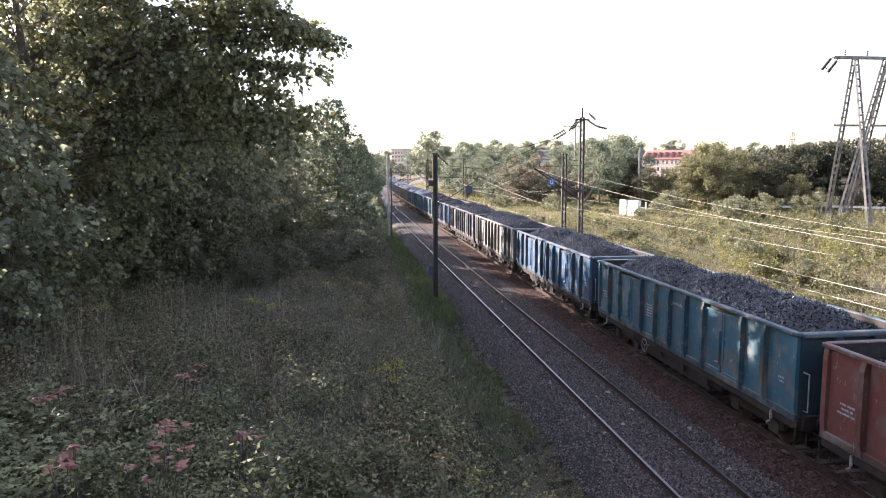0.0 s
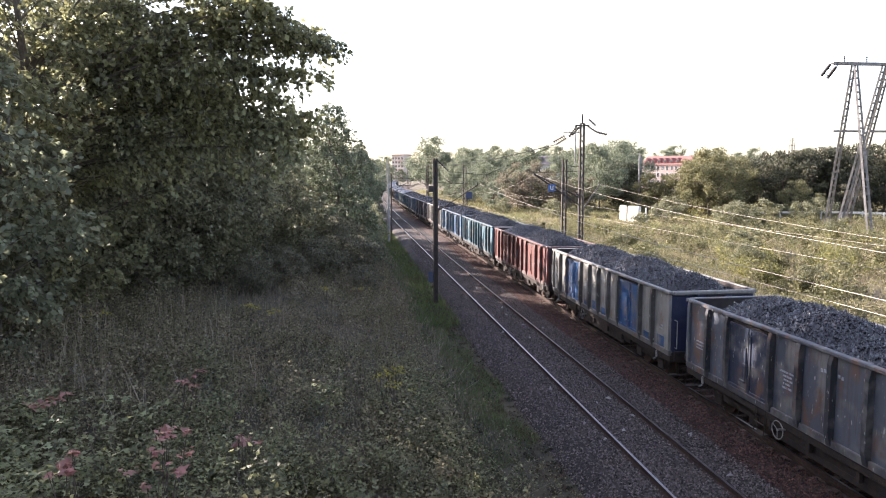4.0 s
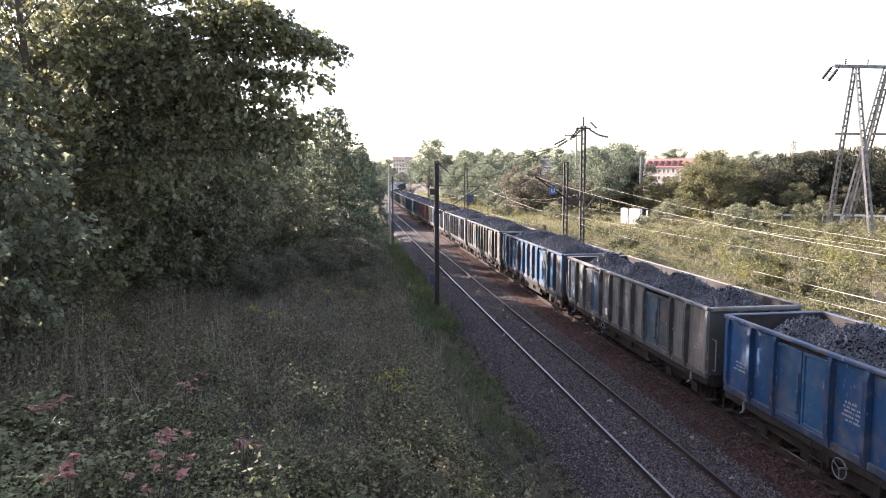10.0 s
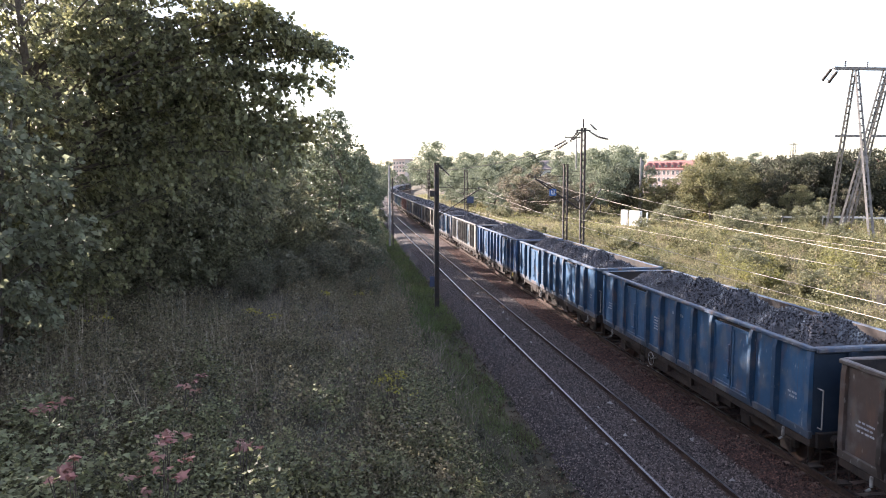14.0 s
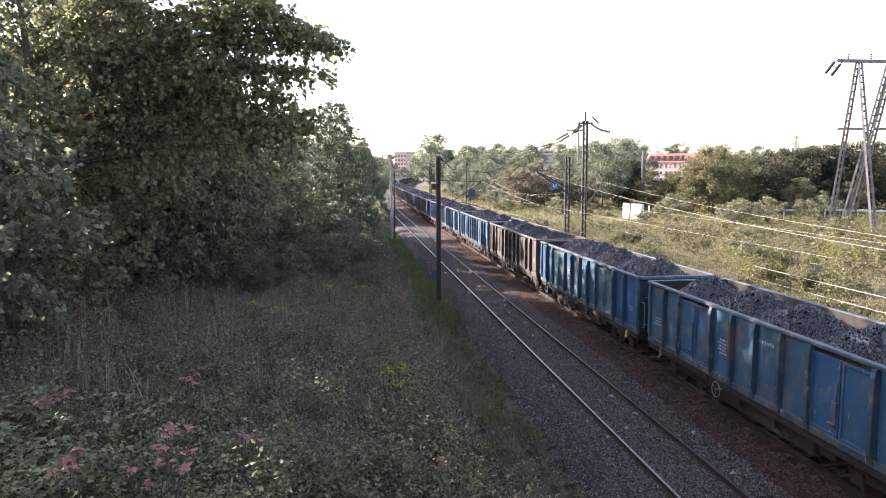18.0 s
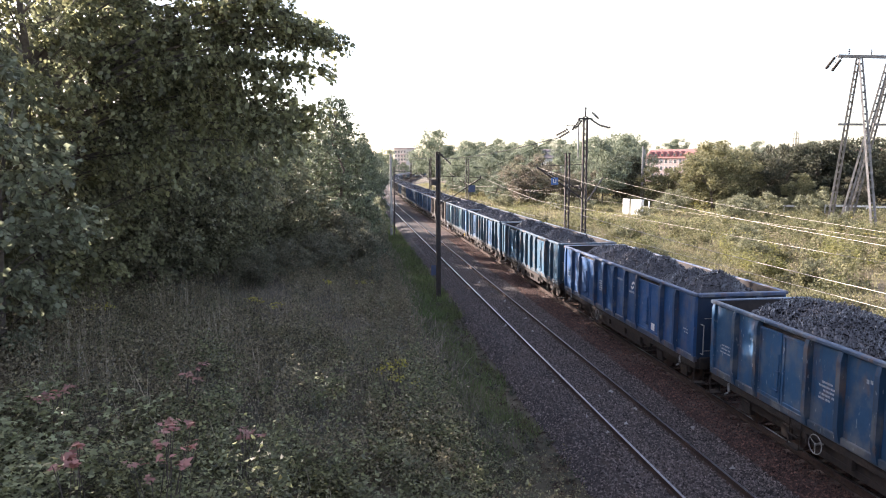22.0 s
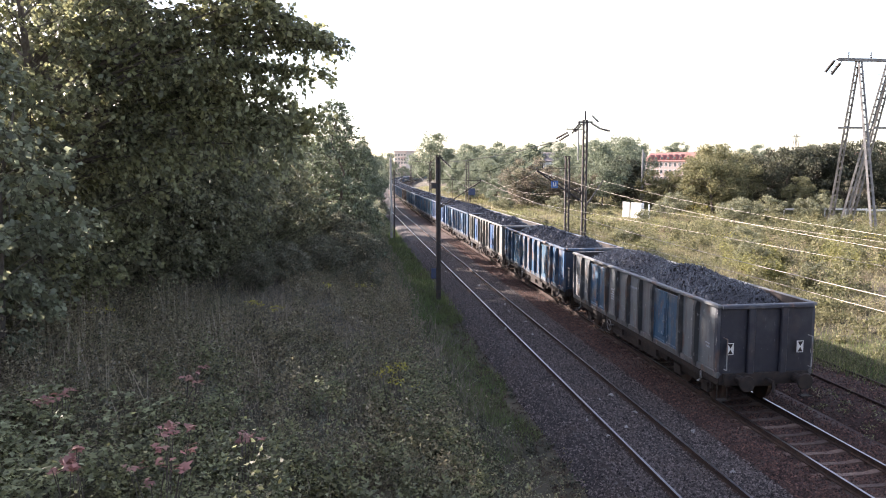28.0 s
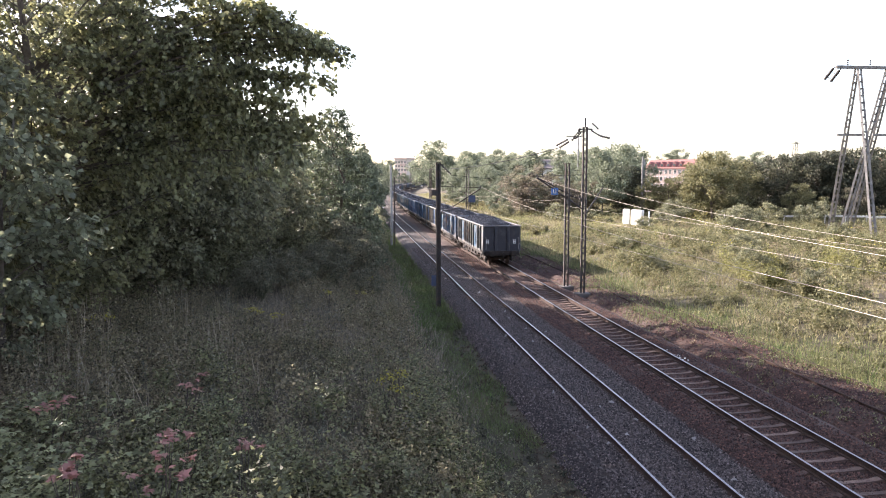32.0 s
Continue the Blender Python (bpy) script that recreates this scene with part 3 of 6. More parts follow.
    for s in (-1, 1):
        turn = pose(0, 0, 0, 0, 0, 0 if s > 0 else 180)
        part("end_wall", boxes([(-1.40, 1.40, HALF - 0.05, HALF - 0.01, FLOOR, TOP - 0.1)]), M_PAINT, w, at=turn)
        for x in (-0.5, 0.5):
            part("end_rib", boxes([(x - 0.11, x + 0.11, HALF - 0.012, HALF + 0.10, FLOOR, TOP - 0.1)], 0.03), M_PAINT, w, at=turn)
        part("end_rail", boxes([(-1.40, 1.40, HALF - 0.12, HALF + 0.10, TOP - 0.13, TOP - 0.003)], 0.03), M_PAINT, w, at=turn)
        for x in (-0.875, 0.875):
            bm = bmesh.new()
            cyl(bm, (x, HALF + 0.08, 1.05), (x, HALF + 0.42, 1.05), 0.13, None, 12)
            cyl(bm, (x, HALF + 0.42, 1.05), (x, HALF + 0.55, 1.05), 0.08, None, 10)
            cyl(bm, (x, HALF + 0.55, 1.05), (x, HALF + 0.60, 1.05), 0.24, 0.22, 18)
            part("buffer", bm, M_UNDER, w, at=turn)
        bm = bmesh.new()
        cyl(bm, (0, HALF, 1.03), (0, HALF + 0.45, 1.03), 0.05, None, 8)
        cyl(bm, (0, HALF + 0.42, 1.03), (0.02, HALF + 0.5, 0.72), 0.035, None, 8)
        part("coupling_hook", bm, M_UNDER, w, at=turn)
        for x in (-1.30, 1.30):
            bm = bmesh.new()
            xo = x * 1.0
            for q, r in (((xo, HALF + 0.06, 1.35), (xo, HALF + 0.20, 1.35)), ((xo, HALF + 0.20, 1.35), (xo, HALF + 0.20, 2.25)), ((xo, HALF + 0.20, 2.25), (xo, HALF + 0.0, 2.25))):
                cyl(bm, q, r, 0.016, None, 6)
            part("grab_rail", bm, M_PAINT, w, at=turn, label="bent steel grab rail")
            bm = boxes([(x - 0.17, x + 0.17, HALF - 0.1, HALF + 0.12, 0.42, 0.455)])
            for dx in (-0.15, 0.15):
                cyl(bm, (x + dx, HALF, 0.44), (x + dx, HALF, 0.95), 0.014, None, 5)
            part("end_step", bm, M_UNDER, w, at=turn)
    for y in (-5.55, 5.55):
        bm = boxes([(-1.46, -1.40, y - 0.04, y + 0.04, 0.78, 1.02)], 0.02)
        cyl(bm, (-1.46, y - 0.02, 0.76), (-1.56, y - 0.02, 0.72), 0.03, None, 6)
        part("rope_hook", bm, M_WORN, w, "worn rope hook")
    # hand brake wheel and the step beside it, on the left side
    bm = bmesh.new()
    ring(bm, (-1.52, 0, 0), 0.22, 0.013)
    for i in range(3):
        a = 2 * math.pi * i / 3 + 0.5
        cyl(bm, (-1.52, 0, 0), (-1.52, 0.22 * math.cos(a), 0.22 * math.sin(a)), 0.010, None, 5)
    cyl(bm, (-1.2, 0, 0), (-1.53, 0, 0), 0.03, None, 8)
    part("hand_wheel", bm, M_WORN, w, "three-spoked hand brake wheel", at=pose(0, 1.75, 0.80))
    bm = boxes([(-1.55, -1.35, -0.22, 0.22, 0.40, 0.43), (-1.52, -1.49, -0.22, 0.22, 0.68, 0.70)])
    for y in (-0.21, 0.21):
        cyl(bm, (-1.5, y, 0.42), (-1.45, y, 1.1), 0.014, None, 5)
    part("side_step", bm, M_UNDER, w, "hanging two-rung step", at=pose(0, 2.55, 0))
    # bogies
    frame_mesh = boxes([(-1.08, -0.96, -1.25, 1.25, 0.42, 0.72), (0.96, 1.08, -1.25, 1.25, 0.42, 0.72), (-1.0, 1.0, -0.25, 0.25, 0.42, 0.80),
                        (-1.12, -0.94, -1.12, -0.68, 0.28, 0.62), (-1.12, -0.94, 0.68, 1.12, 0.28, 0.62),
                        (0.94, 1.12, -1.12, -0.68, 0.28, 0.62), (0.94, 1.12, 0.68, 1.12, 0.28, 0.62)], 0.03)
    fm = bpy.data.meshes.new("bogie")
    frame_mesh.to_mesh(fm)
    frame_mesh.free()
    wm = bpy.data.meshes.new("wheelset")
    bm = wheelset_mesh()
    bm.to_mesh(wm)
    bm.free()
    for y in (-4.3, 4.3):
        bogie = part("bogie", fm, M_UNDER, w, at=pose(0, y, 0))
        for d in (-0.9, 0.9):
            part("wheelset", wm, M_WHEEL, bogie, "pair of steel wheels on an axle", at=pose(0, d, 0.46))
    part("coal_load", COALS["ridge_a"], M_COAL, w, "heaped glossy black coal lumps")
    return w


BLUE, BRIGHT, PALE, TEAL, NAVY = (0.015, 0.082, 0.175), (0.010, 0.074, 0.20), (0.026, 0.100, 0.168), (0.026, 0.112, 0.155), (0.022, 0.036, 0.07)
RED, BROWN, ASH, SLATE = (0.15, 0.046, 0.038), (0.075, 0.055, 0.046), (0.24, 0.23, 0.21), (0.085, 0.10, 0.125)
# from the tail forwards: body colour, door colour, wear, load, words for the label
WAGONS = [
    ((0.17, 0.185, 0.19), (0.035, 0.10, 0.17), 0.7, "ridge_b", "faded grey and blue"), (BLUE, PALE, 1.0, "humps_b", "patchy flaking blue"), (GREY, BRIGHT, 0.45, "humps_a", "grey with bright blue doors"),
    (BLUE, BLUE, 0.45, "ridge_a", "scratched blue"), (BRIGHT, BRIGHT, 0.25, "humps_b", "clean bright blue"), (PALE, PALE, 0.4, "humps_c", "dull pale blue"),
    (PALE, BLUE, 0.5, "humps_a", "faded slate blue"), (PALE, TEAL, 0.35, "humps_b", "pale and bright blue"), (BROWN, BROWN, 0.45, "humps_c", "rusty brown"),
    (BLUE, BLUE, 0.35, "humps_b", "mid-blue"), (BLUE, BLUE, 0.3, "humps_a", "mid-blue"), ((0.012, 0.078, 0.20), BLUE, 0.4, "humps_b", "blue with white lettering"),
    ((0.23, 0.225, 0.205), (0.085, 0.095, 0.10), 0.9, "humps_c", "rust-stained grey"), (BLUE, BLUE, 0.8, "ridge_b", "weathered blue and grey"), ((0.10, 0.10, 0.09), (0.12, 0.12, 0.105), 0.9, "ridge_a", "grimy grey"),
    (SLATE, NAVY, 0.8, "ridge_b", "dark grey-blue"), (GREY, BRIGHT, 0.6, "ridge_a", "grey with blue doors"), (RED, RED, 0.35, "ridge_b", "red-brown"),
    (TEAL, TEAL, 0.55, "ridge_a", "faded teal-blue"), ((0.017, 0.088, 0.17), BLUE, 0.5, "ridge_b", "blue"), (ASH, ASH, 0.7, "ridge_a", "whitish grey"),
    (NAVY, SLATE, 0.7, "ridge_b", "dark blue"), (BLUE, BLUE, 0.5, "humps_a", "blue"), (PALE, TEAL, 0.5, "ridge_a", "pale blue"),
]
FAR_PAINT = [(TEAL, TEAL, 0.5, "far_a", "teal-blue"), (BLUE, BLUE, 0.5, "far_b", "blue"), (BROWN, BROWN, 0.7, "far_a", "rusty brown"), (SLATE, NAVY, 0.7, "far_b", "dark grey-blue")]
while len(WAGONS) < 37:
    WAGONS.append(FAR_PAINT[len(WAGONS) % 4])


def tail_place(t):
    """Where the tail end of the last wagon's body is, along the line."""
    return -238.48 + 8.388 * t + 0.06167 * t ** 2 - 0.0012 * t ** 3


def slack(k):
    """How far the couplings ahead of the tail have let wagon k run forward."""
    return float(np.interp(k, [0, 1, 2, 5, 6.5, 9, 11, 13, 14.5, 16, 17, 18], [0.05, 0.45, 0.52, 0.48, 0.34, 0.25, 0.15, 0.12, 0.38, 0.68, 0.62, 0.5]))


def wagon_pose(k, t):
    y = tail_place(t) + PITCH * k + 6.4 + slack(k)
    slope = (float(bend(y + 4.3)) - float(bend(y - 4.3))) / 8.6
    return pose(FAR_X + float(bend(y)), y, 0, 0, 0, -math.degrees(math.atan(slope)))


# single side panels and door leaves painted otherwise: from y, to y, colour, wear
SPECIAL = {13: ((-6.4, -5.2, (0.17, 0.165, 0.16), 1.0), (-4.2, -3.3, (0.15, 0.17, 0.165), 0.6), (2.2, 3.2, (0.16, 0.165, 0.17), 0.7), (3.2, 4.2, BLUE, 0.5), (4.2, 6.4, (0.19, 0.22, 0.24), 0.8)),
           12: ((-6.4, -5.2, (0.27, 0.23, 0.20), 1.0), (-3.2, -2.2, (0.06, 0.12, 0.17), 0.7), (2.2, 3.2, (0.04, 0.10, 0.18), 0.8), (5.2, 6.4, (0.11, 0.16, 0.22), 0.6))}


def finish_wagon(w, k):
    body, door, wear, load, words = WAGONS[k]
    rng = random.Random(100 + k)
    tagged(w, "%s open freight wagon heaped with coal" % words, "freight wagon", "coal train wagons")
    for o in w.children_recursive:
        base = o.name.split(".")[0]
        c = door if base in ("door", "latch") else body
        f = rng.uniform(0.85, 1.15) if base in ("panel", "door") else 1.0
        wr = wear
        if base in ("top_rail", "end_rail", "side_sill"):
            c = tuple((0.62 * q + 0.3 * g) * (0.6 if base == "side_sill" else 1.0) for q, g in zip(c, (0.13, 0.12, 0.11)))
            wr = max(wear, 0.6)
        if k == 7 and base == "panel" and abs(o.location.y) > 4.2:
            c, wr = BRIGHT, 0.1
        # end walls and ribs darkened: the shade on the wagon ends is in their colour
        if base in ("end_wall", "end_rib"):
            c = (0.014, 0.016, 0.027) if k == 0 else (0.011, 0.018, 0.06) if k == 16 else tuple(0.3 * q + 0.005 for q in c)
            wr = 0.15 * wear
        # body colour darkened to paint in the ribs' shaded sides, plus some extra wear
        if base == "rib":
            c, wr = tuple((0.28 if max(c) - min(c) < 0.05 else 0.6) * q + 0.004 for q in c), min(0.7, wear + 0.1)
        if base == "grab_rail":
            c = (0.33, 0.33, 0.32)
        if base in ("corner_post", "end_rail") and k == 0:
            c = (0.045, 0.05, 0.065)
        for y0, y1, shade, how in SPECIAL.get(k, ()):
            if base in ("panel", "door") and o.location.x < 0 and y0 < o.location.y < y1:
                c, wr, f = shade, how, 1.0
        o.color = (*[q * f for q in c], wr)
        if base == "coal_load":
            o.data = COALS[load]


def words(rng, y, z, length, height):
    """One line of small letter blocks, broken into words."""
    out, at = [], y - length / 2
    while at < y + length / 2 - 0.03:
        l = rng.choice((0.035, 0.05, 0.08, 0.12))
        out.append((at + l / 2, z, l, height))
        at += l + rng.choice((0.015, 0.02, 0.045))
    return out


def letter_wagon(w, k):
    """Rows of small pale bars where the side carries lettering."""
    rng = random.Random(500 + k)
    rows = []
    if k != 14:
        for i in range(5):
            rows += words(rng, 3.0 - 1.35 - rng.uniform(0, 0.1), 2.25 - i * 0.095, rng.uniform(0.3, 0.6), 0.045)
        part("lettering", bars(rows), M_LETTER, w, "block of small faded white lettering", at=pose(-1.424, 0, 0))
    part("emblem", bars([(-0.6 + 0.11 * i, 2.66 + 0.015 * (i % 2), 0.07, 0.08) for i in range(7)]), M_LETTER, w, "row of worn white letter shapes", at=pose(-1.424, 0.35 if k % 2 else -0.1, 0))
    for rows in (words(rng, -5.85, 1.95, 0.25, 0.045) + words(rng, -5.85, 1.85, 0.25, 0.045), words(rng, 5.8, 2.0, 0.5, 0.04) + words(rng, 5.8, 1.9, 0.4, 0.04) + words(rng, 5.8, 1.8, 0.5, 0.04)):
        part("load_marking", bars(rows), M_LETTER, w, "small white load markings", at=pose(-1.424, 0, 0))


wagon = build_wagon()
train = [wagon]
for k in range(1, len(WAGONS)):
    train.append(copy_thing(wagon, wagon_pose(k, 0)))
wagon.matrix_basis = wagon_pose(0, 0)
for k, w in enumerate(train):
    finish_wagon(w, k)
    if k < 22:
        letter_wagon(w, k)

# tail markers on the last wagon
for x in (-1.17, 0.97):
    board = part("tail_marker", boxes([(x - 0.10, x + 0.10, -HALF - 0.135, -HALF - 0.115, 1.78, 2.12)]), M_WHITE, train[0], "white board with dark wedges")
    bm = bmesh.new()
    for z0, z1 in ((1.80, 1.94), (2.10, 1.96)):
        v = [bm.verts.new(q) for q in ((x - 0.08, -HALF - 0.139, z0), (x + 0.08, -HALF - 0.139, z0), (x, -HALF - 0.139, z1))]
        bm.faces.new(v)
    part("marker_wedge", bm, M_UNDER, board)

# what sets single wagons apart
mark = bmesh.new()
for a0, dy in ((0.4, 0.05), (3.54, -0.05)):
    ends = [(dy + r * math.cos(a0 + q * 0.5), 2.62 + r * math.sin(a0 + q * 0.5)) for r in (0.15, 0.08) for q in range(6)]
    vs = [mark.verts.new((0, -y, z)) for y, z in ends]
    for q in range(5):
        mark.faces.new((vs[q], vs[q + 1], vs[q + 7], vs[q + 6]))
part("round_mark", mark, M_WHITE, train[4], "white mark of two curved arms", at=pose(-1.4245, -1.65, 0))
part("mark_lettering", bars([(-1.65 + 0.1 * (i - 3), 2.36, 0.07, 0.08) for i in range(7)]), M_LETTER, train[4], "row of worn white letter shapes", at=pose(-1.4245, 0, 0))
plate = part("plate", boxes([(-0.006, 0.006, -0.42, 0.42, 1.75, 2.45)]), M_SIGN, train[14], "blue painted patch with white lettering", at=pose(-1.424, 1.65, 0))
part("plate_lettering", bars([(0.0, 2.3 - 0.12 * i, 0.55 - 0.08 * (i % 2), 0.06) for i in range(4)]), M_LETTER, plate, at=pose(-0.009, 0, 0))
for k, y in ((7, -5.55), (11, -5.55), (13, 5.5)):
    part("lashing_cleat", boxes([(-1.50, -1.44, y - 0.05, y + 0.05, 0.80, 1.0), (-1.51, -1.44, y - 0.10, y + 0.10, 0.76, 0.80)], 0.01), M_YELLOW, train[k], "yellow lashing cleat")
for k in (7, 4, 14, 3):
    for x, z in ((-0.95, 2.45), (-0.95, 1.45)):
        part("end_handle", rod((x - 0.3, -HALF - 0.14, z), (x + 0.3, -HALF - 0.14, z), 0.014, 6), M_WORN, train[k], "horizontal grab bar")
for k in (7, 2):
    part("white_step", boxes([(-1.53, -1.50, y, y + 0.03, 0.40, 0.95) for y in (5.0, 5.35)] + [(-1.53, -1.50, 5.0, 5.38, z, z + 0.03) for z in (0.40, 0.66)]), M_LETTER, train[k], "white hanging step")
for k, yy in ((4, -3.6), (1, 4.6), (12, 1.6)):
    part("label_holder", boxes([(-0.01, 0.01, yy - 0.12, yy + 0.12, 1.38, 1.62)]), M_WHITE, train[k], "white paper label holder", at=pose(-1.43 if abs(yy) > 4.2 or abs(yy) < 2.2 else -1.49, 0, 0))
for k, spots in ((16, ((-5.8, 1.35, 0.5, 0.5), (-4.8, 1.3, 0.7, 0.35), (-0.6, 1.35, 0.7, 0.3), (0.5, 1.4, 0.6, 0.4), (1.6, 1.3, 0.5, 0.35), (4.7, 1.9, 0.25, 0.3))), (2, ((-1.6, 1.5, 0.3, 0.3), (0.5, 2.0, 0.2, 0.25), (5.9, 1.45, 0.4, 0.35), (4.6, 1.4, 0.3, 0.3)))):
    for y, z, l, h in spots:
        ob = part("touch_up_patch", boxes([(-0.004, 0.004, y - l / 2, y + l / 2, z - h / 2, z + h / 2)]), M_PAINT, train[k], "patch of newer blue paint", at=pose(-1.4235, 0, 0))
        ob.color = (*BRIGHT, 1.0)

# ---------------- overhead line ----------------


def lattice_column(x, y, z0, z1, w, d, lean_in=0.0, label=""):
    """Two upright channels laced together; returns the parts' meshes."""
    rows = []
    for s in (-1, 1):
        rows.append((s * w / 2 - 0.05, s * w / 2 + 0.05, -d / 2, d / 2, z0, z1))
    legs = rows
    lace = []
    z, s = z0 + 0.5, 1
    while z < z1 - 0.3:
        lace.append([((-s * w / 2, -d * 0.42, z), 0.018), ((s * w / 2, -d * 0.42, z + 0.42), 0.018)])
        lace.append([((s * w / 2, d * 0.42, z), 0.018), ((-s * w / 2, d * 0.42, z + 0.42), 0.018)])
        z, s = z + 0.42, -s
    return legs, lace


def insulator(a, b, parent, discs=6, r=0.075):
    """A string of cap-and-pin discs, turned as one body."""
    a, b = Vector(a), Vector(b)
    path = [(a, 0.03)]
    for i in range(discs):
        for f, q in ((0.35, 0.035), (0.55, r), (0.80, r * 0.55), (0.95, 0.035)):
            path.append((a.lerp(b, (i + f) / (discs + 0.2)), q))
    path.append((b, 0.03))
    return part("insulator", tubes([path], 10), M_INSULATOR, parent, "dark ribbed insulator")


def mast(x, y, height, tip_x, tip_z, label, width=0.34, foot=-0.62, mat=None, concrete=True):
    """A laced steel mast with a raking cantilever towards the line it serves."""
    mat = mat or M_MAST
    base = tagged(new("catenary_mast"), label, "catenary mast", "masts of the overhead line")
    base.matrix_basis = pose(x, y, 0)
    legs, lace = lattice_column(0, 0, foot, height, width, 0.16)
    for r in legs:
        part("leg", boxes([r], 0.01), mat, base)
    for bar in lace:
        part("lacing_bar", tubes([bar], 4), mat, base)
    part("cap", boxes([(-width / 2 - 0.08, width / 2 + 0.08, -0.1, 0.1, height, height + 0.04)]), mat, base)
    if concrete:
        part("footing", boxes([(-0.45, 0.45, -0.35, 0.35, foot - 0.4, foot + 0.35)], 0.05), M_FOOTING, base, "stained concrete footing")
    if tip_x is not None:
        dx = tip_x - x
        s = 1 if dx > 0 else -1
        low = (s * width / 2, 0, tip_z - 1.55)
        part("strut", tubes([[(low, 0.03), ((dx, 0, tip_z - 0.05), 0.03)]], 8), mat, base, "raking cantilever tube")
        part("tie", tubes([[((s * width / 2, 0, tip_z + 0.1), 0.018), ((dx, 0, tip_z), 0.018)]], 6), mat, base)
        part("steady_arm", tubes([[((s * width / 2, 0, tip_z - 1.35), 0.02), ((dx * 0.55, 0, tip_z - 1.15), 0.02), ((dx * 0.95, 0, tip_z - 1.42), 0.015)]], 6), mat, base)
        insulator((s * width / 2, 0, tip_z - 1.55), (s * (width / 2 + 0.25), 0, tip_z - 1.55 + 0.36), base, 3)
        insulator((dx, 0, tip_z - 0.04), (dx, 0, tip_z + 0.12), base, 2, 0.06)
    return base


near_mast = mast(5.04, 39.9, 7.8, 7.5, 6.38, "dark laced steel mast beside the near track", 0.17, concrete=False)
part("web_plate", boxes([(-0.05, 0.05, -0.02, 0.02, -0.6, 7.75)]), M_MAST, near_mast)
insulator((0.10, 0, 7.75), (0.75, 0, 7.15), near_mast)
part("bracket", tubes([[((0.0, 0, 7.7), 0.025), ((0.3, 0, 7.72), 0.025)], [((-0.2, 0, 7.3), 0.02), ((-0.45, 0, 7.25), 0.02)]], 5), M_MAST, near_mast)
part("sign_plate", boxes([(-0.42, -0.14, -0.02, 0.0, 0.75, 1.35)], 0.005), M_BLUE, near_mast, "blue enamel plate")
part("relay_box", boxes([(-0.42, -0.12, -0.12, 0.1, 5.95, 6.3)], 0.02), M_MAST, near_mast, "dark junction box")
part("sign_plate", boxes([(1.75, 2.15, -0.02, 0.0, 5.55, 5.95)], 0.005), M_BLUE, near_mast, "blue enamel plate")

lat = mast(14.45, 42.1, 10.0, 11.42, 7.02, "tall dark lattice mast carrying feeder insulators", 0.22)
part("spike", rod((0, 0, 10.0), (0, 0, 10.6), 0.05, 6), M_MAST, lat)
part("cross_arm", boxes([(-0.45, 0.45, -0.05, 0.05, 9.85, 9.95)]), M_MAST, lat)
for a, b in (((-0.35, 0, 9.85), (-0.85, 0, 9.2)), ((-0.2, 0, 9.8), (-0.65, 0, 9.3)), ((-1.0, 0, 9.15), (-1.65, 0, 8.75)), ((-1.0, 0.3, 9.3), (-1.75, 0.3, 8.9)),
             ((0.35, 0, 9.85), (0.95, 0, 9.5)), ((0.95, 0, 9.5), (1.6, 0, 9.36)), ((0.4, 0, 10.3), (0.85, 0, 9.9))):
    insulator(a, b, lat, 6, 0.115)
part("strut", tubes([[((0.1, 0, 4.7), 0.045), ((2.35, 3.1, 6.25), 0.045)]], 6), M_MAST, lat)
part("strut", tubes([[((-0.1, 0, 5.0), 0.05), ((-3.03, 0, 6.95), 0.045)]], 8), M_MAST, lat, "raking cantilever tube")
part("strut", tubes([[((-0.18, 0, 7.4), 0.02), ((-0.7, 0, 7.4), 0.02)]], 6), M_MAST, lat)
sign = part("sign_plate", boxes([(-2.12, -1.68, -0.04, -0.02, 5.88, 6.32)], 0.005), M_SIGN, lat, "square blue traction sign")
part("sign_symbol", boxes([(-2.0, -1.95, -0.05, -0.04, 5.98, 6.22), (-1.85, -1.80, -0.05, -0.04, 5.98, 6.22), (-2.0, -1.80, -0.05, -0.04, 5.98, 6.03)]), M_WHITE, sign, "white angular mark")
part("sign_hanger", tubes([[((-2.0, -0.03, 6.3), 0.01), ((-2.1, 0, 6.75), 0.01)], [((-1.8, -0.03, 6.3), 0.01), ((-1.7, 0, 6.55), 0.01)]], 4), M_MAST, lat)

twin = mast(14.25, 44.9, 7.85, None, 0, "laced steel mast with a pale weathered side", 0.24, mat=M_MAST)
part("tension_weight", rod((0.0, 0.2, 5.2), (0.0, 0.2, 5.9), 0.10, 10), M_CONCRETE, twin)
for x, y, h in ((14.35, 85.0, 7.9), (14.5, 126.0, 8.2), (15.6, 178.0, 8.2)):
    mast(x, y, h, FAR_X + float(bend(y)), 6.4, "dark laced steel mast beside the far track")
for x, y, h in ((5.2, 118.0, 8.0), (5.6, 160.0, 8.0)):
    mast(x, y, h, NEAR_X + float(bend(y)), 6.4, "dark laced steel mast beside the near track")
pole = tagged(new("concrete_pole"), "pale round concrete pole beside the track", "pole", "masts of the overhead line")
pole.matrix_basis = pose(4.52, 77.0, 0)
part("shaft", cyl(bmesh.new(), (0, 0, -0.8), (0, 0, 8.4), 0.15, 0.11, 14), M_CONCRETE, pole)
part("arm", tubes([[((0.1, 0, 5.0), 0.03), ((2.9, 0, 6.35), 0.03)], [((0.1, 0, 6.5), 0.02), ((2.9, 0, 6.4), 0.02)]], 6), M_MAST, pole)
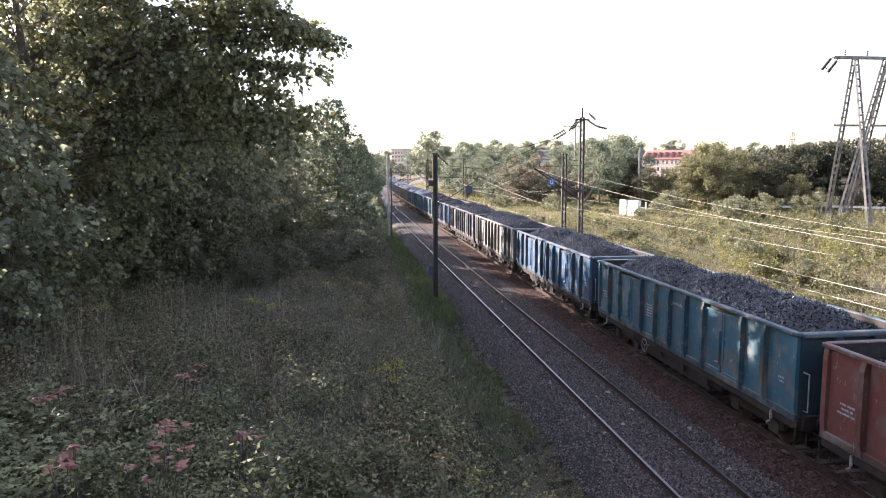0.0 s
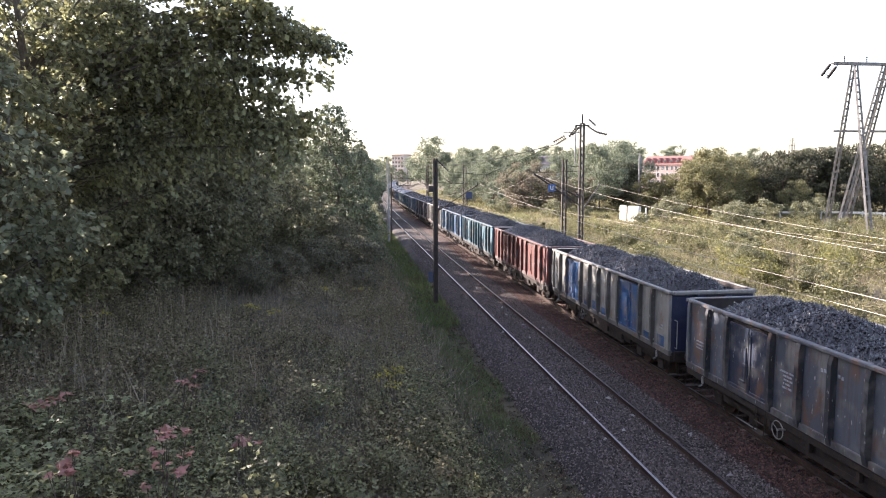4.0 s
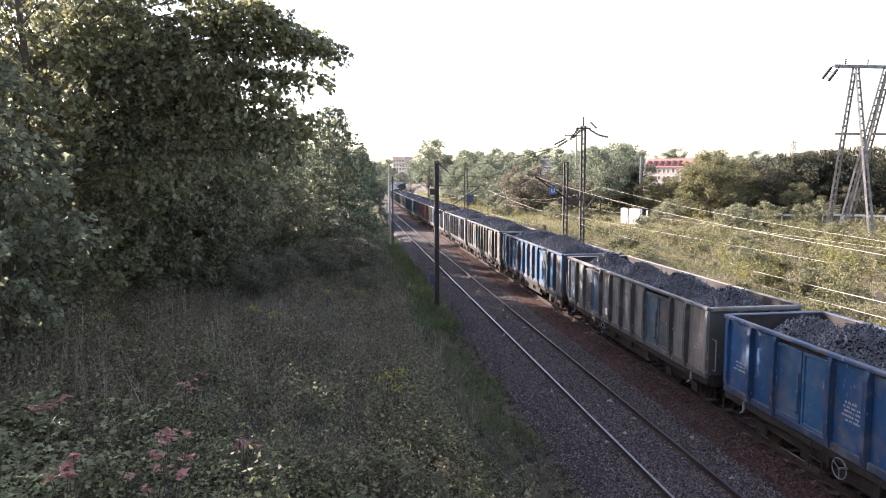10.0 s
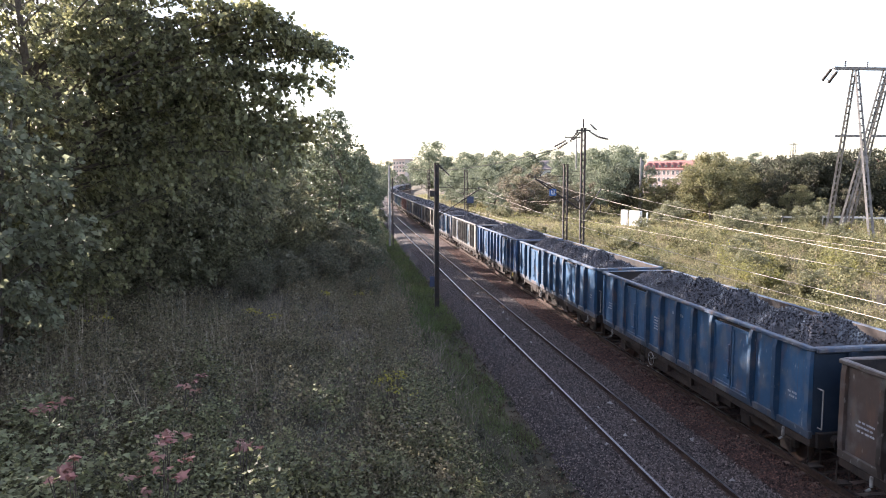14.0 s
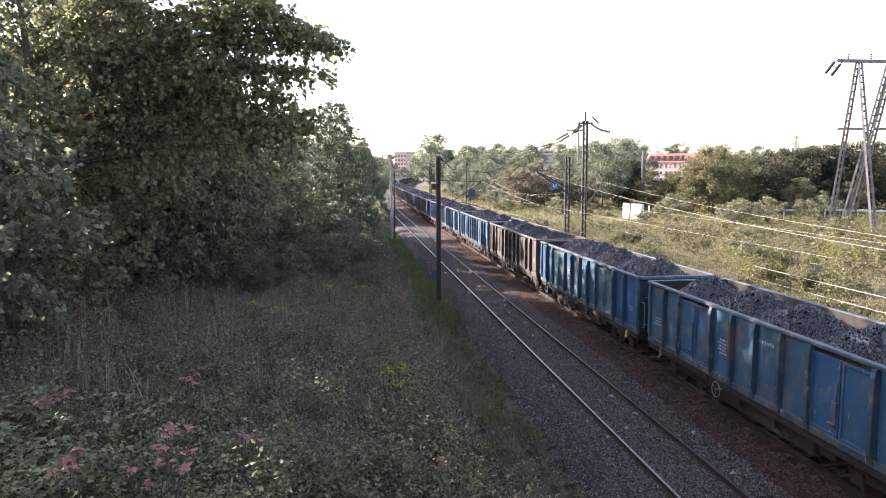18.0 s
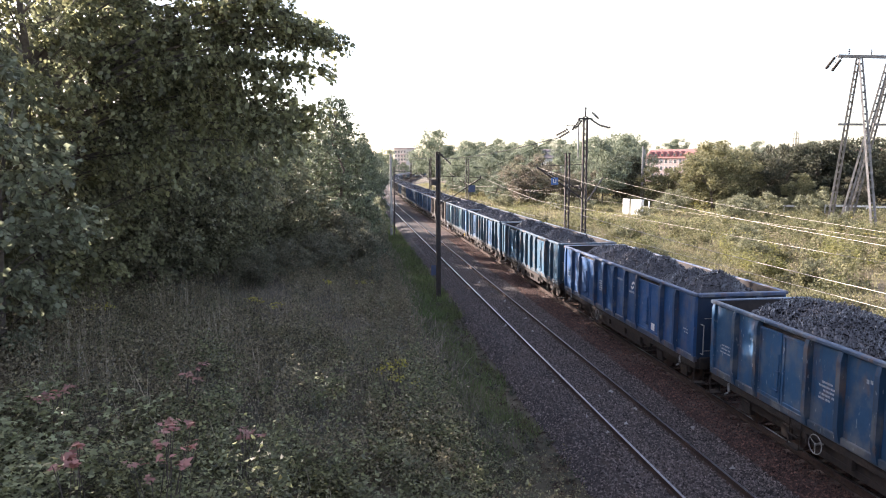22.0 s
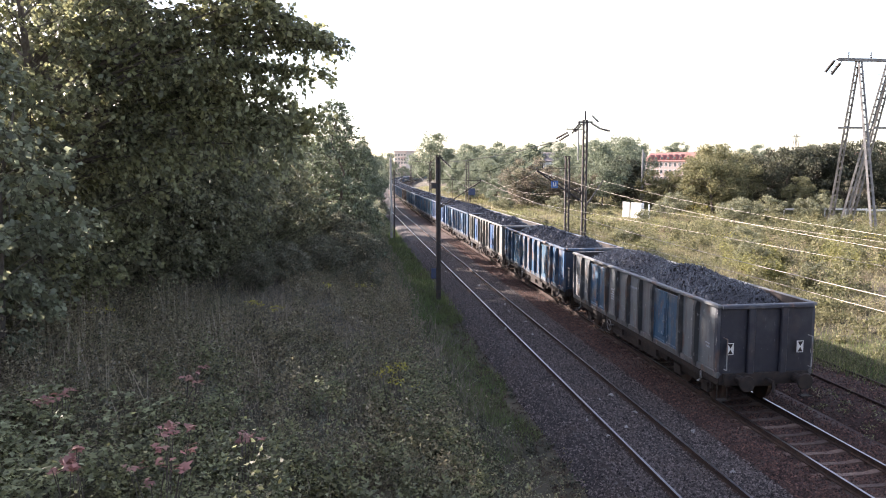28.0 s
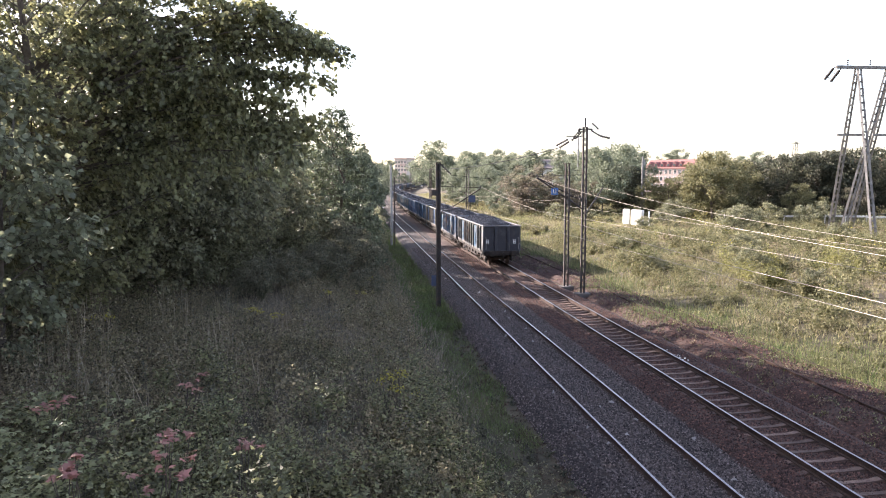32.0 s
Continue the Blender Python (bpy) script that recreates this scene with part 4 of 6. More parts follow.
part("mast_steel", boxes([(0.28, 0.42, -0.06, 0.06, -0.8, 7.0)], 0.01), M_MAST, pole, "dark steel stay post")


def sag(y0, y1, z0, zm, n=24):
    ym = (y0 + y1) / 2
    return [(y, zm + (z0 - zm) * ((y - ym) / (y1 - ym)) ** 2) for y in np.linspace(y0, y1, n)]


def catenary(x, supports, top, low, contact, label, tension_r=0.0062):
    base = tagged(new("overhead_wire"), label, "overhead wire", "overhead contact lines")
    for y0, y1 in zip(supports, supports[1:]):
        pts = sag(y0, y1, top, low)
        part("messenger_wire", tubes([[((x + float(bend(y)), y, z), tension_r) for y, z in pts]], 5), M_WIRE, base)
        part("contact_wire", tubes([[((x + float(bend(y)), y, contact), 0.005) for y, z in pts]], 5), M_WIRE, base)
        for i in range(1, 8):
            y = y0 + (y1 - y0) * i / 8
            ym = (y0 + y1) / 2
            z = low + (top - low) * ((y - ym) / (y1 - ym)) ** 2
            part("dropper", tubes([[((x + float(bend(y)), y, contact), 0.003), ((x + float(bend(y)), y, z), 0.003)]], 4), M_WIRE, base)


catenary(NEAR_X - 0.1, (-22, 40, 77, 118, 160, 210), 6.40, 5.20, 4.98, "bright contact and messenger wires over the near track")
catenary(FAR_X - 0.2, (-30, 42.5, 85, 126, 178, 230), 6.95, 5.20, 4.90, "bright contact and messenger wires over the far track")
catenary(SIDE_X, (-25, 45.2, 85), 6.25, 4.80, 4.70, "bright contact and messenger wires over the disused siding")
feeder = tagged(new("feeder_cable"), "dark feeder cables slung between the mast tops", "cable")
part("cable", tubes([[((12.75 - 5.2 * s + float(bend(42 + 45 * s)), 42.1 + 45 * s, 8.75 - 3.2 * s + 2.6 * s * s), 0.026) for s in np.linspace(0, 1, 14)]], 5), M_DARKWIRE, feeder)
part("cable", tubes([[((16.05 + 40 * s, 42.1 - 25 * s, 9.36 - 1.0 * math.sin(math.pi * s) + 4.5 * s), 0.008) for s in np.linspace(0, 1, 14)]], 5), M_DARKWIRE, feeder)
part("cable", tubes([[((5.8, 39.9, 7.1), 0.014), ((8.2, 41.0, 6.9), 0.012), ((12.7, 42.1, 8.7), 0.012)]], 5), M_DARKWIRE, feeder)

for x, y, h, arm in ((46.6, 140.0, 14.6, 3.4), (49.3, 114.0, 9.9, 0.0)):
    post = tagged(new("utility_pole"), "tall concrete pole rising among the trees", "pole", "poles beyond the field")
    post.matrix_basis = pose(x, y, float(ground_z(x, y)))
    part("shaft", cyl(bmesh.new(), (0, 0, -0.3), (0, 0, h), 0.22, 0.14, 12), M_CONCRETE, post)
    if arm:
        part("cross_arm", boxes([(-arm * 0.75, arm * 0.25, -0.1, 0.1, h, h + 0.18)], 0.02), M_MAST, post)
        for dx in (-0.7, -0.35, 0.2):
            insulator((arm * dx, 0, h + 0.18), (arm * dx, 0, h + 0.6), post, 3, 0.2)

# ---------------- power pylon ----------------


def ladder_leg(a, b, parent, gap=0.34):
    """A concrete leg with openings: two stiles joined by rungs."""
    a, b = Vector(a), Vector(b)
    d = b - a
    side = Vector((1, -0.25, 0)).normalized()
    side = (side - d.normalized() * side.dot(d.normalized())).normalized()
    paths = []
    for s in (-1, 1):
        paths.append([(a + side * s * gap * 0.72, 0.17), (b + side * s * gap * 0.5, 0.125)])
    n = int(d.length / 0.85)
    leg = part("leg", tubes(paths, 4), M_PYLON, parent)
    for i in range(1, n):
        c = a.lerp(b, i / n)
        w = gap * (0.72 - 0.22 * i / n)
        part("rung", tubes([[(c - side * w, 0.11), (c + side * w, 0.11)]], 4), M_PYLON, leg)


pylon = tagged(new("power_pylon"), "tall concrete A-frame pylon with ladder-like legs", "power pylon")
pylon.matrix_basis = pose(57.3, 75.0, 0)
ladder_leg((2.9, 6.3, -0.4), (0.6, 0, 19.3), pylon)
ladder_leg((-0.65, -5.8, -0.4), (0.85, 0, 19.3), pylon)
ladder_leg((2.6, 3.8, -0.4), (4.5, 0, 19.3), pylon)
ladder_leg((5.6, 6.3, -0.4), (5.1, 0, 19.3), pylon)
part("cross_arm", boxes([(-2.0, 9.5, -0.14, 0.14, 19.15, 19.5)], 0.02), M_PYLON, pylon)
part("brace", boxes([(-1.5, 2.0, -0.1, 0.1, 11.55, 11.8)], 0.02), M_PYLON, pylon)
part("brace", boxes([(3.0, 6.6, -0.1, 0.1, 11.55, 11.8)], 0.02), M_PYLON, pylon)
for d, e in ((0.0, 0.0), (0.75, -0.25)):
    part("hanger", tubes([[((-2.0 + d, 0, 19.35), 0.05), ((-2.5 + d, -0.2, 19.15 + e), 0.05)]], 5), M_MAST, pylon)
    insulator((-2.5 + d, -0.2, 19.15 + e), (-4.1 + d, -1.0, 17.75 + e), pylon, 9, 0.17)
part("insulator_link", tubes([[((-3.0, -0.45, 18.75), 0.03), ((-2.3, -0.45, 18.4), 0.03)], [((-3.6, -0.8, 18.1), 0.03), ((-3.0, -0.8, 17.7), 0.03)]], 5), M_MAST, pylon)
for x in (-0.6, 2.2):
    insulator((x, 0, 19.5), (x, 0, 20.2), pylon, 3, 0.14)
power = tagged(new("power_cable"), "thin dark high-voltage cables", "cable")
for x in (-4.1, 2.0):
    part("cable", tubes([[((57.3 + x + 60 * s, 74.0 - 90 * s, 17.6 - 5 * math.sin(math.pi * s)), 0.012) for s in np.linspace(0, 1, 12)]], 4), M_DARKWIRE, power)

# ---------------- cabinet, fence, buildings ----------------
cab = tagged(new("utility_cabinet"), "pair of white concrete cabinets in the grass", "cabinet")
cab.matrix_basis = pose(37.6, 89.7, 0.0, 0, 0, -62)
part("cabinet_body", boxes([(0.0, 1.8, -0.45, 0.1, -0.3, 2.55)], 0.05), M_WHITE, cab)
part("cabinet_body", boxes([(-1.5, -0.55, -0.3, 0.1, -0.3, 2.6)], 0.05), M_WHITE, cab)
part("door", boxes([(0.05, 0.87, -0.48, -0.45, 0.1, 2.3)], 0.01), M_WHITE, cab)
part("door", boxes([(0.91, 1.75, -0.48, -0.45, 0.1, 2.3)], 0.01), M_WHITE, cab)
part("post", boxes([(2.6, 2.72, -0.1, 0.1, -0.3, 2.4)], 0.01), M_WHITE, cab)

fence = tagged(new("concrete_fence"), "low pale concrete rail fence beyond the field", "fence")
fy = 92.0
for i in range(16):
    x = 52.0 + i * 2.4
    y = fy - i * 0.9
    z = float(ground_z(x, y))
    a = pose(x, y, z, 0, 0, -20.5)
    part("post", boxes([(-0.07, 0.07, -0.07, 0.07, -0.2, 1.5)]), M_PLASTER_W, fence, at=a)
    part("rail", boxes([(0.07, 2.45, -0.04, 0.04, 1.12, 1.4)]), M_PLASTER_W, fence, at=a)


def window(parent, x, z, w, h, y, frame_mat=None):
    f = part("window", boxes([(x - w / 2 - 0.08, x + w / 2 + 0.08, y - 0.12, y + 0.05, z - 0.08, z), (x - w / 2 - 0.08, x + w / 2 + 0.08, y - 0.08, y + 0.05, z + h, z + h + 0.08),
                              (x - w / 2 - 0.08, x - w / 2, y - 0.08, y + 0.05, z, z + h), (x + w / 2, x + w / 2 + 0.08, y - 0.08, y + 0.05, z, z + h),
                              (x - 0.04, x + 0.04, y - 0.06, y + 0.05, z, z + h)]), frame_mat or M_WHITE, parent)
    part("pane", boxes([(x - w / 2, x + w / 2, y - 0.02, y + 0.03, z, z + h)]), M_GLASS, f)


def gable_roof(x0, x1, y0, y1, z, rise, over=0.4):
    ym = (y0 + y1) / 2
    vs = [(x0 - over, y0 - over, z), (x1 + over, y0 - over, z), (x1 + over, y1 + over, z), (x0 - over, y1 + over, z), (x0 - over, ym, z + rise), (x1 + over, ym, z + rise)]
    vs += [(a, b, c - 0.2) for a, b, c in vs]
    return mesh_of("roof", vs, [(0, 1, 5, 4), (3, 4, 5, 2), (6, 10, 11, 7), (9, 8, 11, 10), (0, 6, 7, 1), (2, 8, 9, 3), (0, 4, 10, 6), (3, 9, 10, 4), (1, 7, 11, 5), (2, 5, 11, 8)])


hall = tagged(new("tenement_house"), "long pale pink house with a steep red tiled roof and dormers", "house")
hall.matrix_basis = pose(126.2, 289, 1.0, 0, 0, -50)
part("wall", boxes([(0, 22.5, 0, 11, -1.5, 9.2)]), M_PLASTER, hall)
roof = part("roof", gable_roof(0, 22.5, 0, 11, 9.2, 3.7), M_ROOF, hall)
for i in range(6):
    x = 1.9 + i * 2.75
    vs = [(x - 0.95, 0.2, 9.9), (x + 0.95, 0.2, 9.9), (x, 0.2, 12.0), (x - 0.95, 3.4, 9.9), (x + 0.95, 3.4, 9.9), (x, 4.6, 12.0)]
    dormer = part("dormer", mesh_of("dormer", vs, [(0, 1, 2), (0, 2, 5, 3), (1, 4, 5, 2), (3, 5, 4), (0, 3, 4, 1)]), M_ROOF, roof)
    part("pane", boxes([(x - 0.42, x + 0.42, 0.13, 0.2, 10.1, 10.95)]), M_GLASS, dormer)
for i in range(11):
    for z in (1.0, 4.0, 6.9):
        window(hall, 1.3 + i * 2.0, z, 0.95, 1.7, 0.0)
part("gable_block", boxes([(18.0, 23.0, -1.2, 5, -1.5, 10.6)]), M_BRICK, hall)
part("gable_roof", gable_roof(18.0, 23.0, -1.2, 5, 10.6, 2.2), M_ROOF, hall)
for z in (4.0, 7.2):
    for x in (19.2, 21.6):
        window(hall, x, z, 0.9, 1.7, -1.2)

flats = tagged(new("apartment_block"), "pale multi-storey apartment block far beyond the line", "apartment block")
flats.matrix_basis = pose(33.5, 523, 2.0, 0, 0, -40)
part("wall", boxes([(0, 11, 0, 10, -1, 17.9)]), M_PLASTER_P, flats)
part("roof", boxes([(-0.4, 11.4, -0.4, 10.4, 17.9, 18.7)]), M_PLASTER, flats)
for i in range(4):
    for j in range(6):
        window(flats, 1.5 + i * 2.65, 0.6 + j * 2.85, 1.4, 1.6, 0.0)
for i in (2, 3):
    part("balcony", boxes([(0.5 + i * 2.65, 2.2 + i * 2.65, -1.2, 0, 6.6, 7.6), (0.5 + i * 2.65, 2.2 + i * 2.65, -1.2, 0, 13.0, 14.0)]), M_PLASTER, flats)

house = tagged(new("detached_house"), "small white house with a grey gabled roof among trees", "house")
house.matrix_basis = pose(50.5, 187, -0.2, 0, 0, -40)
part("wall", boxes([(0, 6, 0, 7, -1, 9.4)]), M_PLASTER_W, house)
part("roof", gable_roof(0, 6, 0, 7, 9.4, 2.4), M_ROOF_GREY, house)
for x in (1.6, 4.2):
    for z in (4.0, 7.2):
        window(house, x, z, 1.0, 1.4, 0.0)
shed = tagged(new("barn"), "house with a dark red-brown roof behind the hedge", "house")
shed.matrix_basis = pose(196.0, 260, 0.5, 0, 0, -30)
part("wall", boxes([(0, 14, 0, 8, -1, 9.0)]), M_PLASTER, shed)
part("roof", gable_roof(0, 14, 0, 8, 9.0, 4.2), M_ROOF, shed)

tower = tagged(new("lattice_tower"), "distant steel lattice mast on the skyline", "tower")
tower.matrix_basis = pose(406, 600, 2)
for sx in (-1, 1):
    for sy in (-1, 1):
        part("tower_leg", tubes([[((sx * 3.4, sy * 3.4, 0), 0.30), ((sx * 0.9, sy * 0.9, 36), 0.22)]], 4), M_MAST, tower)
for i in range(9):
    z, w, w2 = i * 4.0, 3.4 - 2.5 * i / 9, 3.4 - 2.5 * (i + 1) / 9
    for q in (-1, 1):
        part("brace", tubes([[((q * w, -w, z), 0.14), ((-q * w2, -w2, z + 4), 0.14)]], 4), M_MAST, tower)
for z in (24, 29, 34):
    part("cross_arm", tubes([[((-4.5, 0, z), 0.2), ((4.5, 0, z), 0.2)]], 4), M_MAST, tower)

lone = tagged(new("concrete_pole"), "tall pale concrete pole among the trees", "pole")
lone.matrix_basis = pose(52.2, 120.0, 0)
part("shaft", cyl(bmesh.new(), (0, 0, -0.5), (0, 0, 9.9), 0.24, 0.17, 12), M_CONCRETE, lone)

# the unseen road bridge the camera stands on, added behind it to dim skylight
bridge = tagged(new("road_bridge"), "unseen concrete road bridge over the line, added to block skylight", "bridge", kind="structure")
part("deck", boxes([(-45, 60, -9.0, -0.9, 5.62, 5.9)], 0.03), M_CONCRETE, bridge)
part("parapet", boxes([(-45, 60, -1.1, -0.9, 5.9, 6.9)], 0.02), M_CONCRETE, bridge)
part("parapet", boxes([(-45, 60, -9.0, -8.8, 5.9, 6.9)], 0.02), M_CONCRETE, bridge)
for x in (2.2, 20.5):
    part("pier", boxes([(x - 0.5, x + 0.5, -8.6, -1.4, -1.0, 5.62)], 0.03), M_CONCRETE, bridge)
part("abutment", boxes([(-45, -8, -8.9, -1.0, -1.0, 5.62)]), M_CONCRETE, bridge)
part("abutment", boxes([(32, 60, -8.9, -1.0, -1.0, 5.62)]), M_CONCRETE, bridge)

# ---------------- trees and shrubs ----------------


def crown_points(rng, centre, radii, clumps, clump_r, per, shape="round", hollow=0.35):
    """Leaf places in clumps spread through a crown; returns leaf places and clump centres."""
    cs = []
    while len(cs) < clumps:
        p = rng.uniform(-1, 1, 3)
        r = np.linalg.norm(p)
        if shape == "cone":
            p[:2] *= 1.0
        elif r > 1 or r < hollow:
            continue
        if shape == "cone" and math.hypot(p[0], p[1]) > 1.0 - 0.8 * (p[2] + 1) / 2:
            continue
        cs.append(p)
    cs = np.array(cs) * np.array(radii) + np.array(centre)
    cr = clump_r * rng.uniform(0.6, 1.3, (clumps, 1, 1))
    d = unit(rng.normal(size=(clumps, per, 3))) * rng.uniform(0.25, 1.0, (clumps, per, 1)) ** 0.6
    d[:, :, 2] *= 0.7
    return (cs[:, None, :] + d * cr).reshape(-1, 3), cs


def limb_paths(rng, foot, fork, cs, trunk_r, count):
    paths = [[(foot, trunk_r), (foot * 0.6 + fork * 0.4 + rng.normal(size=3) * 0.08, trunk_r * 0.85), (fork, trunk_r * 0.65)]]
    top = fork + np.array([rng.normal() * 0.3, rng.normal() * 0.3, 0.75 * (cs[:, 2].max() - fork[2])])
    paths.append([(fork, trunk_r * 0.65), ((fork + top) / 2 + rng.normal(size=3) * 0.15, trunk_r * 0.4), (top, trunk_r * 0.12)])
    for c in cs[rng.permutation(len(cs))[:count]]:
        s = fork + (top - fork) * rng.uniform(0, 0.75)
        m = (s + c) / 2 + np.array([0, 0, 0.12 * np.linalg.norm(c - s)])
        paths.append([(s, trunk_r * 0.30), (m, trunk_r * 0.18), (c, trunk_r * 0.05)])
    return paths


def tree(name, label, seed, height, spread, bare, clumps, clump_r, per, leaf, mat, trunk_r, shape="round", limbs=14, category="tree", group="", extra=()):
    """A tree or shrub at the origin: trunk with limbs, and a crown of single leaves in clumps."""
    rng = np.random.default_rng(seed)
    base = tagged(new(name), label, category, group)
    mid, half = (height + bare) / 2, (height - bare) / 2
    pts, cs = crown_points(rng, (0, 0, mid), (spread, spread, half), clumps, clump_r, per, shape)
    for c, r, n, cl, some in extra:
        p2, c2 = crown_points(rng, c, r, n, cl, some, hollow=0.0)
        pts, cs = np.concatenate([pts, p2]), np.concatenate([cs, c2])
    foot, fork = np.array([0, 0, -0.5]), np.array([rng.normal() * 0.1, rng.normal() * 0.1, max(bare, height * 0.18)])
    part("trunk", tubes(limb_paths(rng, foot, fork, cs, trunk_r, limbs), 7), M_BARK, base)
    part("crown", leaf_mesh("crown", pts, leaf * rng.uniform(0.6, 1.25, len(pts)), rng), mat, base)
    return base


def bough_leaves(rng, a, tip, lift, twigs, twig_len, per):
    """One arching bough with hanging leafy twigs: the wood's paths, leaf places and leaf directions."""
    a, tip = np.asarray(a, dtype=float), np.asarray(tip, dtype=float)
    length = np.linalg.norm(tip - a)
    mid = (a + tip) / 2 + np.array([0, 0, lift * length])
    t = np.linspace(0, 1, 7)[:, None]
    line = a * (1 - t) ** 2 + 2 * mid * t * (1 - t) + tip * t ** 2
    r = 0.010 + 0.006 * length
    paths = [[(p, r * (1.05 - 0.95 * i / 6)) for i, p in enumerate(line)]]
    u = 1 - 0.82 * rng.uniform(0, 1, (twigs, 1)) ** 1.3
    start = a * (1 - u) ** 2 + 2 * mid * u * (1 - u) + tip * u ** 2
    along = unit(2 * (mid - a) * (1 - u) + 2 * (tip - mid) * u)
    way = unit(along * 0.8 + unit(rng.normal(size=(twigs, 3))) * np.array([1, 1, 0.55]) + np.array([0, 0, -0.12]))
    size = twig_len * rng.uniform(0.5, 1.15, (twigs, 1)) * (1.15 - 0.5 * u)
    f = rng.uniform(0.1, 1.0, (twigs, per, 1))
    pts = start[:, None] + way[:, None] * size[:, None] * f + np.array([0, 0, -0.6]) * size[:, None] * f ** 2 + rng.normal(size=(twigs, per, 3)) * 0.06
    for i in range(0, twigs, 2):
        end = start[i] + way[i] * size[i] + np.array([0, 0, -0.6]) * size[i]
        paths.append([(start[i], 0.010), (start[i] + way[i] * size[i] * 0.55 - np.array([0, 0, 0.18]) * size[i], 0.007), (end, 0.003)])
    ways = np.repeat(way[:, None], per, 1) + np.array([0, 0, -0.5])
    return paths, pts.reshape(-1, 3), ways.reshape(-1, 3)


def boughed_tree(name, label, seed, height, spread, bare, boughs, twigs, twig_len, per, leaf, mat, trunk_r, shape="round", group="", extra=(), lift=0.16, category="tree"):
    """A tree whose crown is built bough by bough from the trunk outwards; extra holds single long boughs (from, to)."""
    rng = np.random.default_rng(seed)
    base = tagged(new(name), label, category, group)
    stem = [(np.array([rng.normal() * 0.12 * i, rng.normal() * 0.12 * i, -0.5 + (height * 0.93 + 0.5) * i / 5]), trunk_r * (1 - 0.17 * i)) for i in range(6)]
    paths, pts, ways = [stem], [], []
    rows = []
    for i in range(boughs):
        f = (i + rng.uniform(0.1, 0.9)) / boughs
        z = bare + (height - bare) * f
        if shape == "cone":
            reach = spread * (1.02 - f) ** 0.62 * rng.uniform(0.75, 1.05)
        else:
            reach = spread * max(0.22, 1 - abs(2 * f - 0.85) ** 2.4 * 0.9) * rng.uniform(0.7, 1.1)
        a = 2.399 * i + rng.normal() * 0.25
        root = np.array([0, 0, max(0.3, z - reach * (0.45 if shape == "round" else 0.1))])
        rows.append((root, np.array([math.cos(a) * reach, math.sin(a) * reach, min(z + rng.normal() * 0.2, height)])))
    for a, tip in rows + list(extra):
        n = max(6, int(twigs * min(1.5, np.linalg.norm(np.subtract(tip, a)) / spread)))
        p, q, w = bough_leaves(rng, a, tip, lift, n, twig_len, per)
        paths += p
        pts.append(q)
        ways.append(w)
    pts, ways = np.concatenate(pts), np.concatenate(ways)
    part("trunk", tubes(paths, 5), M_BARK, base)
    part("crown", leaf_mesh("crown", pts, leaf * rng.uniform(0.6, 1.25, len(pts)), rng, wide=0.75, droop=0.3, ways=ways), mat, base)
    return base


def put(ob, x, y, turn=0.0, size=1.0, dz=0.0):
    ob.scale = (size, size, size)
    ob.rotation_euler = (0, 0, turn)
    ob.location = (x, y, float(ground_z(x, y)) + dz)
    return ob


def again(ob, x, y, turn, size):
    return put(copy_thing(ob, Matrix.Identity(4)), x, y, turn, size)


# the large trees and the scrub on the bank beside the near line
big = put(boughed_tree("lime_tree", "large backlit lime tree with spreading leafy branches", 11, 15.2, 5.6, 1.0, 80, 31, 1.1, 15, 0.20, M_LEAF, 0.30,
                       extra=[((0.5 * k, 0, 7.0 + 0.7 * k), (8.6 + 0.85 * q - 0.2 * k, -3.4 + 0.5 * k, 10.6 - 0.42 * q + 0.25 * k)) for k in range(3) for q in range(4)]
                       + [((1, 0, 5.5 + 0.6 * k), (7.6 + 0.7 * q + 0.3 * k, -2.6 + 0.4 * (k % 3), 7.3 - 0.35 * q + 0.5 * k)) for k in range(3) for q in range(4)] + [((0, 0, 5.0), (9.6, -2.0, 5.9)), ((0, 0, 5.0), (8.6, -1.4, 5.4))]
                       + [((0.5, 0, 6.6 + 0.3 * k), (7.2 + 0.8 * k, -3.0 + 0.3 * (k % 2), 8.9 - 0.12 * k)) for k in range(5)]
                       + [((0, 0, 8.5), (5.0 + 0.7 * k, -2.8, 12.4 - 0.4 * k)) for k in range(5)], lift=0.13), -11.3, 27.0)
bank = boughed_tree("bank_tree", "dense dark green tree on the grassy bank", 12, 10.5, 4.0, 0.6, 56, 24, 1.0, 14, 0.20, M_LEAF_DARK, 0.2, group="trees on the bank")
put(bank, -14.5, 24.0, 0.4, 1.15)
